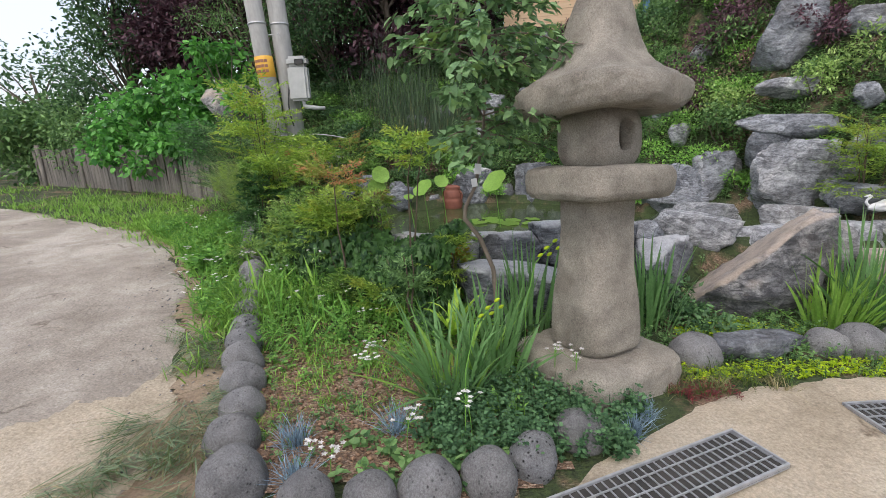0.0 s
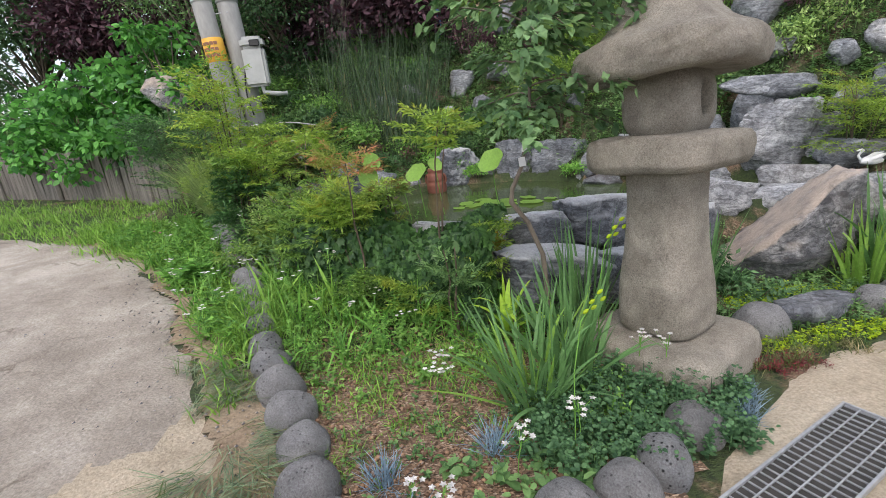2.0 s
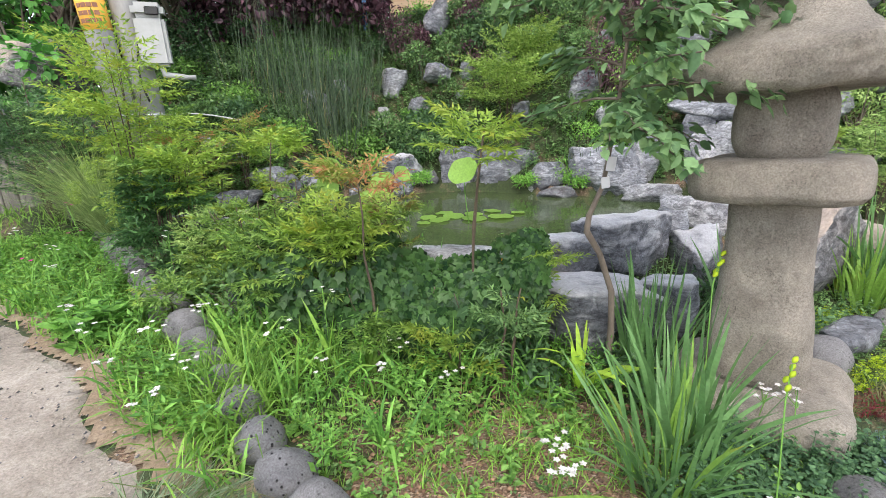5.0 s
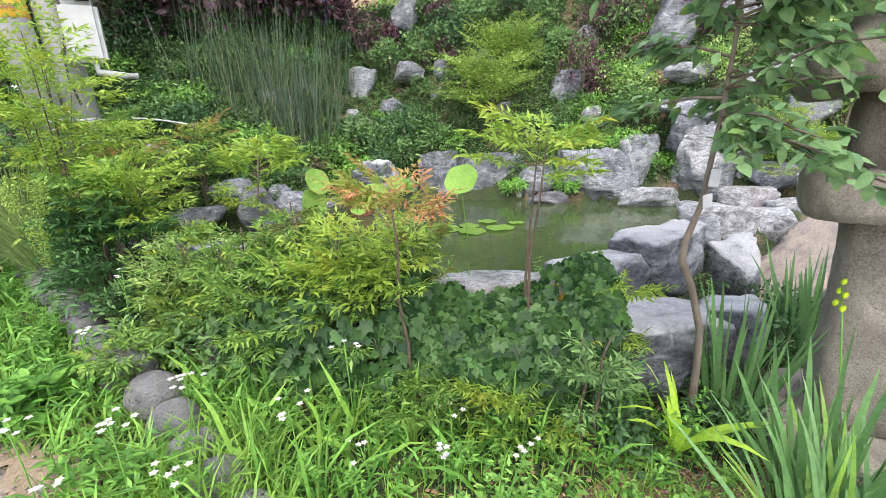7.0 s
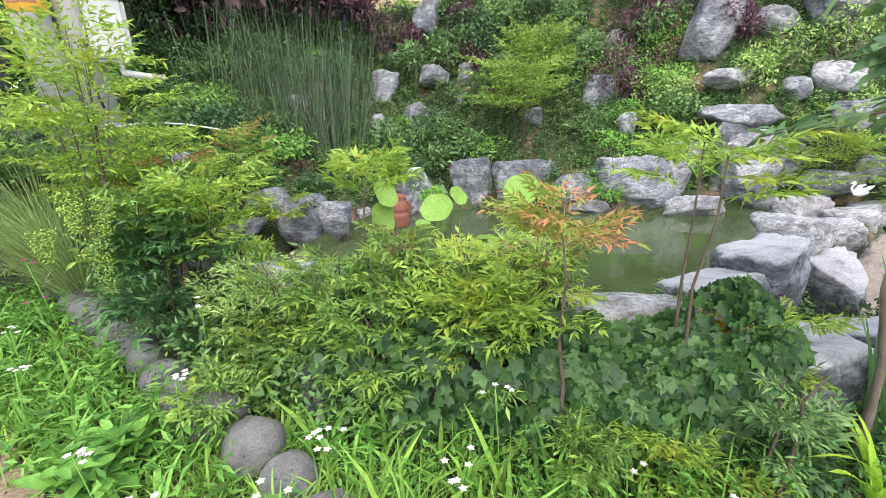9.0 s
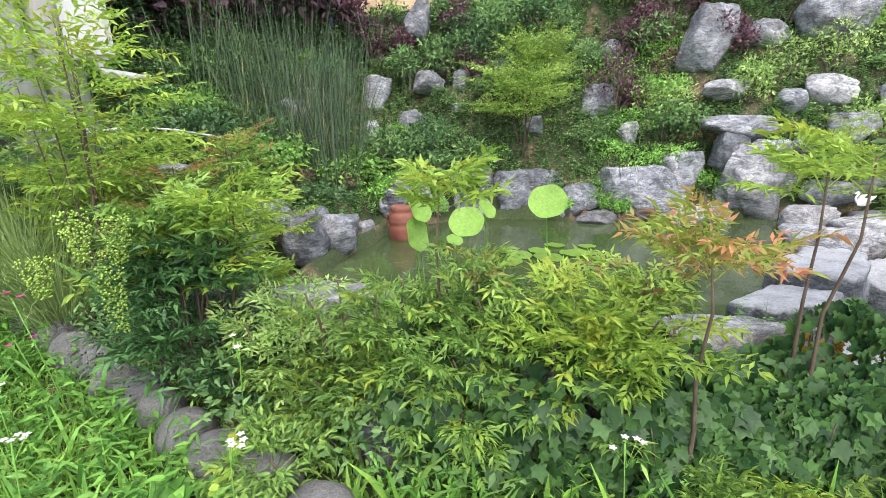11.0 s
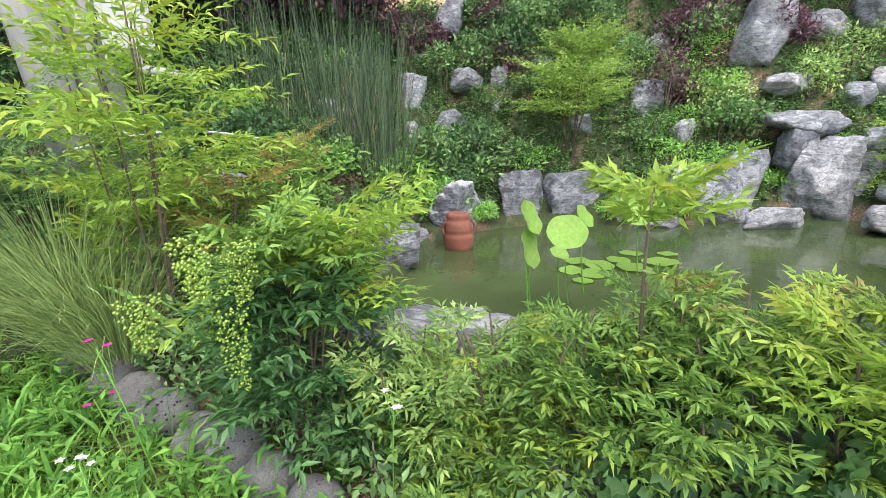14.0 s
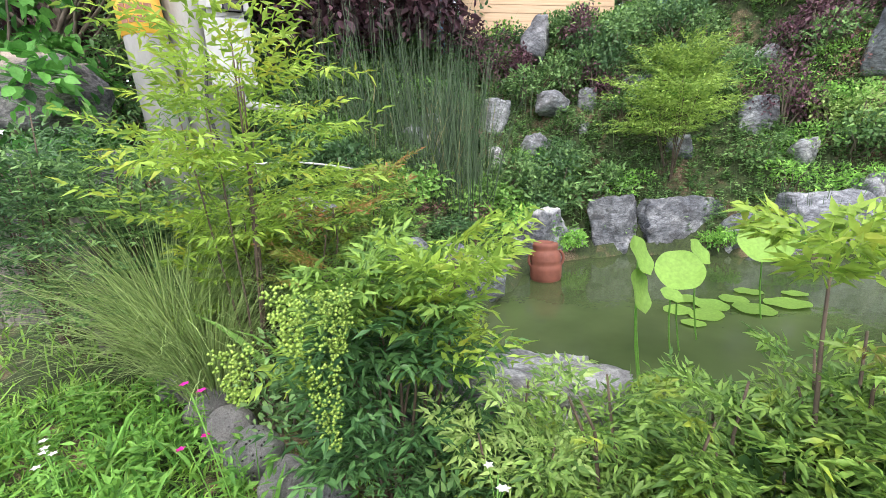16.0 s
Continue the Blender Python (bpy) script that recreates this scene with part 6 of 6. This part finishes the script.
tube(g, np.stack([-0.18 - 0.06 * np.sin(u * 3), -0.02 + 0 * u, 0.3 - 0.75 * u], 1), 0.014, 6)
part("cable", g, M_BLACK, t, "black cable")
g = Geo()
tube(g, [(0.05, 0, 0.0), (0.05, 0, -0.1), (0.3, 0, -0.14), (0.42, 0.05, -0.14)], 0.04, 10)
part("conduit", g, M_BOX, t, "short grey conduit", True)
g = Geo()
u = np.linspace(0, 1, 14)
tube(g, np.stack([-3.2 + 1.5 * u, 8.85 - 0.3 * u, 1.5 + 0.12 * np.sin(u * 3.1)], 1), 0.01, 8)
tagged(part("grey_hose", g, M_BOX, None, "", True), "grey plastic hose looped from the pole to shrubs", "hose")

# ---- board fence along the lane ----
fence = thing("board_fence", "low weathered grey fence of upright wooden boards", "fence")
line = [(-3.75, 8.2), (-6.1, 10.55), (-11.6, 13.1)]
board = box_bm(0.142, 0.022, 1.05, 0.004)
bme = bpy.data.meshes.new("board")
board.to_mesh(bme)
board.free()
bme.materials.append(M_WOOD_OLD)
fr = random.Random(3)
for (ax, ay), (bx, by) in zip(line, line[1:]):
    ln = math.hypot(bx - ax, by - ay)
    an = math.degrees(math.atan2(by - ay, bx - ax))
    n = int(ln / 0.14)
    for i in range(n):
        u = (i + 0.5) / n
        x, y = ax + (bx - ax) * u, ay + (by - ay) * u
        o = part("board", bme, M_WOOD_OLD, fence)
        o.matrix_basis = pose(x, y, float(plain_z(x, y)) - 0.04 + fr.uniform(-0.03, 0.02), fr.uniform(-1.5, 1.5), fr.uniform(-1.6, 1.6), an)
    for hgt in (0.25, 0.92):
        g = Geo()
        tube(g, [(ax, ay + 0.04, float(plain_z(ax, ay)) + hgt), (bx, by + 0.04, float(plain_z(bx, by)) + hgt)], 0.03, 6)
        part("rail", g, M_WOOD_OLD, fence)
    for i in range(int(ln / 1.9) + 1):
        u = min(1, i * 1.9 / ln)
        x, y = ax + (bx - ax) * u, ay + (by - ay) * u
        g = Geo()
        tube(g, [(x, y - 0.05, float(plain_z(x, y)) - 0.1), (x, y - 0.05, float(plain_z(x, y)) + 1.12)], 0.06, 8)
        part("post", g, M_WOOD_OLD, fence, "round dark wooden post")

# ---- terrace on top of the slope ----
tz = 3.25
wall = thing("boarded_wall", "pale pine board wall on a concrete footing", "wall")
o = part("footing", box_bm(3.2, 0.2, 0.35, 0.01), M_CONCRETE, wall, "grey concrete footing")
o.matrix_basis = pose(3.2, 12.1, tz - 0.1, 0, 0, -12)
for i in range(9):
    o = part("plank", box_bm(3.2, 0.03, 0.142, 0.004), M_CLAD, wall)
    o.matrix_basis = pose(3.2, 12.08 + 0.002 * (i % 2), tz + 0.26 + i * 0.147, 0, 0, -12)
for i, (x, y) in enumerate([(0.95, 12.0), (4.25, 10.2), (6.3, 8.6)]):
    t = thing("blue_post", "square blue painted steel post on the terrace", "post", "blue posts", pose(x, y, land_z(x, y) - 0.05))
    part("shaft", box_bm(0.1, 0.1, 1.9, 0.008), M_BLUE, t)
    part("foot_plate", box_bm(0.2, 0.2, 0.07, 0.005), M_STEEL, t)
rail = thing("terrace_railing", "reddish brown wooden railing along the terrace", "railing")
for i in range(22):
    u = i / 21
    x, y = 5.6 + 4.2 * u, 9.6 - 3.0 * u
    z = land_z(x, y)
    o = part("baluster", box_bm(0.05, 0.05, 0.95, 0.004), M_RUST, rail)
    o.matrix_basis = pose(x, y, z - 0.05, 0, 0, -35)
for hgt in (0.15, 0.9):
    g = Geo()
    u = np.linspace(0, 1, 12)
    xx, yy = 5.6 + 4.2 * u, 9.6 - 3.0 * u
    tube(g, np.stack([xx, yy, land(xx, yy) + hgt], 1), 0.035, 6)
    part("hand_rail" if hgt > 0.5 else "foot_rail", g, M_RUST, rail)

# ---- big plants by the lane and behind the terrace ----


def tree(x, y, h, crown_r, mat, n, leaf, ratio, shape, label, low=0.35, trunk_r=0.12, blobs=26, hang=0.2, name="tree"):
    z = land_z(x, y) - 0.1
    t = thing(name, label, "tree", "", pose(x, y, z))
    g = Geo()
    u = np.linspace(0, 1, 7)
    tube(g, np.stack([0.1 * np.sin(u * 4), 0.08 * np.cos(u * 3), h * 0.8 * u], 1), trunk_r * (1 - 0.75 * u), 9)
    part("trunk", g, M_BARK, t, "", True)
    green, limbs = Geo(), Geo()
    for b in range(blobs):
        a, el = RNG.uniform(0, 6.28), RNG.uniform(low, 0.97)
        r = crown_r * math.sqrt(RNG.uniform(0.05, 1)) * math.sin(min(1, (1.05 - el) * 1.9 + 0.25) * 1.57)
        c = np.array([math.cos(a) * r, math.sin(a) * r, h * el])
        s = crown_r * RNG.uniform(0.26, 0.46)
        m = n // blobs
        d = unit(RNG.normal(size=(m, 3)) + (0, 0, 0.25))
        p = c + d * (s * RNG.uniform(0.3, 1.12, m))[:, None] * np.array([1.1, 1.1, 0.75])
        ln = leaf * RNG.uniform(0.65, 1.25, m)
        leaves(green, p, unit(d + RNG.normal(0, 0.6, (m, 3)) - (0, 0, hang)), unit(d * 0.6 + RNG.normal(0, 0.5, (m, 3)) + (0, 0, 0.7)), ln, ln * ratio, shape)
        o = np.array([0, 0, h * el * 0.6])
        k = np.linspace(0, 1, 4)
        tube(limbs, o + (c - o) * k[:, None] + RNG.normal(0, 0.03, (4, 3)), np.linspace(trunk_r * 0.35, 0.01, 4), 5)
    part("limb_wood", limbs, M_BARK, t)
    part("crown", green, mat, t)
    return t


tree(-5.6, 10.9, 2.9, 1.15, M_MULBERRY, 3900, 0.15, 0.75, OVATE, "bushy mulberry with large fresh green leaves", 0.2, 0.05, 24, 0.5)
tree(-7.3, 11.9, 2.6, 1.2, M_MULBERRY, 3300, 0.15, 0.75, OVATE, "bushy mulberry with large fresh green leaves", 0.25, 0.05, 22, 0.5)
tree(-4.6, 10.2, 3.2, 0.9, M_MULBERRY, 2550, 0.14, 0.72, OVATE, "bushy mulberry with large fresh green leaves", 0.25, 0.05, 18, 0.5)
tree(-9.5, 13.2, 2.3, 1.4, M_SHRUB, 4940, 0.1, 0.5, OVATE, "rounded dark green bush behind the fence", 0.15, 0.05, 22)
tree(-12.5, 14.6, 2.4, 1.8, M_SHRUB, 7000, 0.18, 0.5, OVATE, "rounded dark green bush behind the fence", 0.12, 0.05, 22)
tree(-5.0, 14.3, 7.5, 2.2, M_PURPLE, 17100, 0.15, 0.5, OVATE, "large dark purple-leaved plum tree", 0.35, 0.16, 50)
tree(-7.4, 14.6, 8.2, 1.9, M_PURPLE, 15000, 0.15, 0.5, OVATE, "large dark purple-leaved plum tree", 0.38, 0.16, 50)
tree(-3.6, 13.2, 6.8, 2.2, M_PURPLE, 15200, 0.15, 0.5, OVATE, "large dark purple-leaved plum tree", 0.25, 0.14, 46)
tree(-4.3, 11.4, 4.3, 1.3, M_SHRUB, 8550, 0.09, 0.35, LANCE, "dense green conifer-like tree behind the poles", 0.2, 0.08, 36)
tree(-2.6, 11.2, 3.6, 1.2, M_SHRUB_DK, 7600, 0.09, 0.45, OVATE, "dark leafy tree behind the poles", 0.12, 0.08, 34)
tree(-1.3, 11.6, 4.6, 1.5, M_PURPLE, 12350, 0.15, 0.5, OVATE, "dense purple-black shrub tree behind reeds", 0.08, 0.1, 44)
tree(0.2, 12.2, 4.2, 1.4, M_PURPLE, 9880, 0.15, 0.5, OVATE, "dense purple-black shrub tree behind reeds", 0.08, 0.1, 40)
tree(1.2, 13.4, 4.6, 1.4, M_SHRUB_DK, 7980, 0.1, 0.5, OVATE, "dark green tree behind the terrace", 0.1, 0.1, 36)
tree(3.4, 14.6, 5.0, 2.0, M_SHRUB_DK, 7980, 0.12, 0.5, OVATE, "dark green tree behind the terrace", 0.1, 0.1, 36)
tree(6.3, 12.5, 5.0, 2.2, M_SHRUB, 8740, 0.12, 0.5, OVATE, "green tree behind the terrace", 0.1, 0.1, 36)
tree(9.5, 9.5, 5.0, 2.4, M_SHRUB, 8740, 0.12, 0.5, OVATE, "green tree behind the terrace", 0.1, 0.1, 36)
tree(11.5, 6.0, 5.0, 2.4, M_SHRUB, 6840, 0.12, 0.5, OVATE, "green tree behind the terrace", 0.1, 0.1, 36)
tree(-16, 19, 5.0, 3.0, M_SHRUB_DK, 4940, 0.2, 0.5, OVATE, "distant dark green tree down the lane", 0.12, 0.15, 26)
tree(-22, 19, 4.0, 3.0, M_SHRUB_DK, 4180, 0.2, 0.5, OVATE, "distant dark green tree down the lane", 0.12, 0.15, 26)
tree(-9.8, 15.2, 6.6, 1.7, M_SHRUB_DK, 12000, 0.13, 0.5, OVATE, "tall dark green tree behind the fence", 0.3, 0.14, 44)
hedge = tree(-3.0, 17.5, 6.5, 4.0, M_SHRUB_DK, 9000, 0.2, 0.5, OVATE, "tall dark green trees behind the garden", 0.05, 0.2, 50)
copy_thing(hedge, pose(-0.5, 16.5, 2.0, 0, 0, 80))
copy_thing(hedge, pose(6.5, 17.0, 2.0, 0, 0, 150))
copy_thing(hedge, pose(13.5, 12.0, 2.0, 0, 0, 210))
shrub(-3.9, 9.0, 0.7, 1.5, M_SHRUB, 1600, 0.07, 0.45, LANCE, "leafy green shrub between the fence and poles", blobs=16)
shrub(-4.5, 9.5, 0.7, 1.4, M_SHRUB_DK, 1600, 0.07, 0.45, OVATE, "leafy green shrub between the fence and poles", blobs=16)

# ---- flowers ----


def flower(x, y, h, n, mat, petal, label, group, lean=0.0):
    t = thing("flower", label, "flower", group, pose(x, y, land_z(x, y), 0, lean, RNG.uniform(0, 360)))
    g, w = Geo(), Geo()
    tube(w, [(0, 0, 0), (0.01, 0, h * 0.5), (0.03, 0.01, h)], 0.003, 4)
    c = np.array([0.03, 0.01, h]) + RNG.normal(0, 0.036, (n, 3)) * (1, 1, 0.4)
    for q in c:
        a = np.arange(5) * 1.2566 + RNG.uniform(0, 1)
        leaves(g, np.repeat(q[None], 5, 0), np.stack([np.cos(a), np.sin(a), 0.35 + 0 * a], 1), np.array([[0, 0, 1.0]] * 5), petal, petal * 0.7, OVATE)
        tube(w, [(0.02, 0, h * 0.8), tuple(q)], 0.0015, 3)
    part("stem", w, M_WEED, t)
    part("blossom", g, mat, t, "small petals")


for q in [(-0.25, 2.05, .24, 9), (-0.55, 2.62, .26, 12), (-0.5, 2.72, .3, 9), (-0.62, 1.92, .16, 8), (-0.75, 2.0, .12, 6), (0.75, 2.5, .3, 8), (0.66, 2.62, .3, 7), (0.1, 2.15, .28, 10),
          (-2.15, 3.55, .35, 6), (-2.35, 3.9, .4, 7), (-2.55, 4.25, .42, 6), (-2.2, 4.05, .45, 8), (-2.0, 3.75, .38, 6), (-2.75, 4.7, .4, 6), (-1.95, 4.25, .45, 8), (-3.1, 5.4, .45, 5), (-1.55, 3.9, .4, 6), (-1.05, 3.5, .3, 5),
          (-3.2, 5.9, .45, 5), (-3.6, 6.4, .5, 5), (-2.45, 4.9, .5, 5), (-0.9, 3.7, .28, 5), (-0.7, 3.45, .2, 5), (-1.3, 3.7, .25, 4), (-2.3, 5.45, .6, 3), (-1.25, 4.1, .5, 4)]:
    flower(q[0], q[1], q[2], q[3], M_PETAL, 0.018, "small white wildflowers on a thin green stem", "white wildflowers")
for q in [(-3.0, 6.08, .76), (-3.3, 5.9, .4), (-3.08, 6.22, .5)]:
    flower(q[0], q[1], q[2], 2, M_MAGENTA, 0.02, "magenta flower on a thin grey-green stem", "magenta flowers", 6)
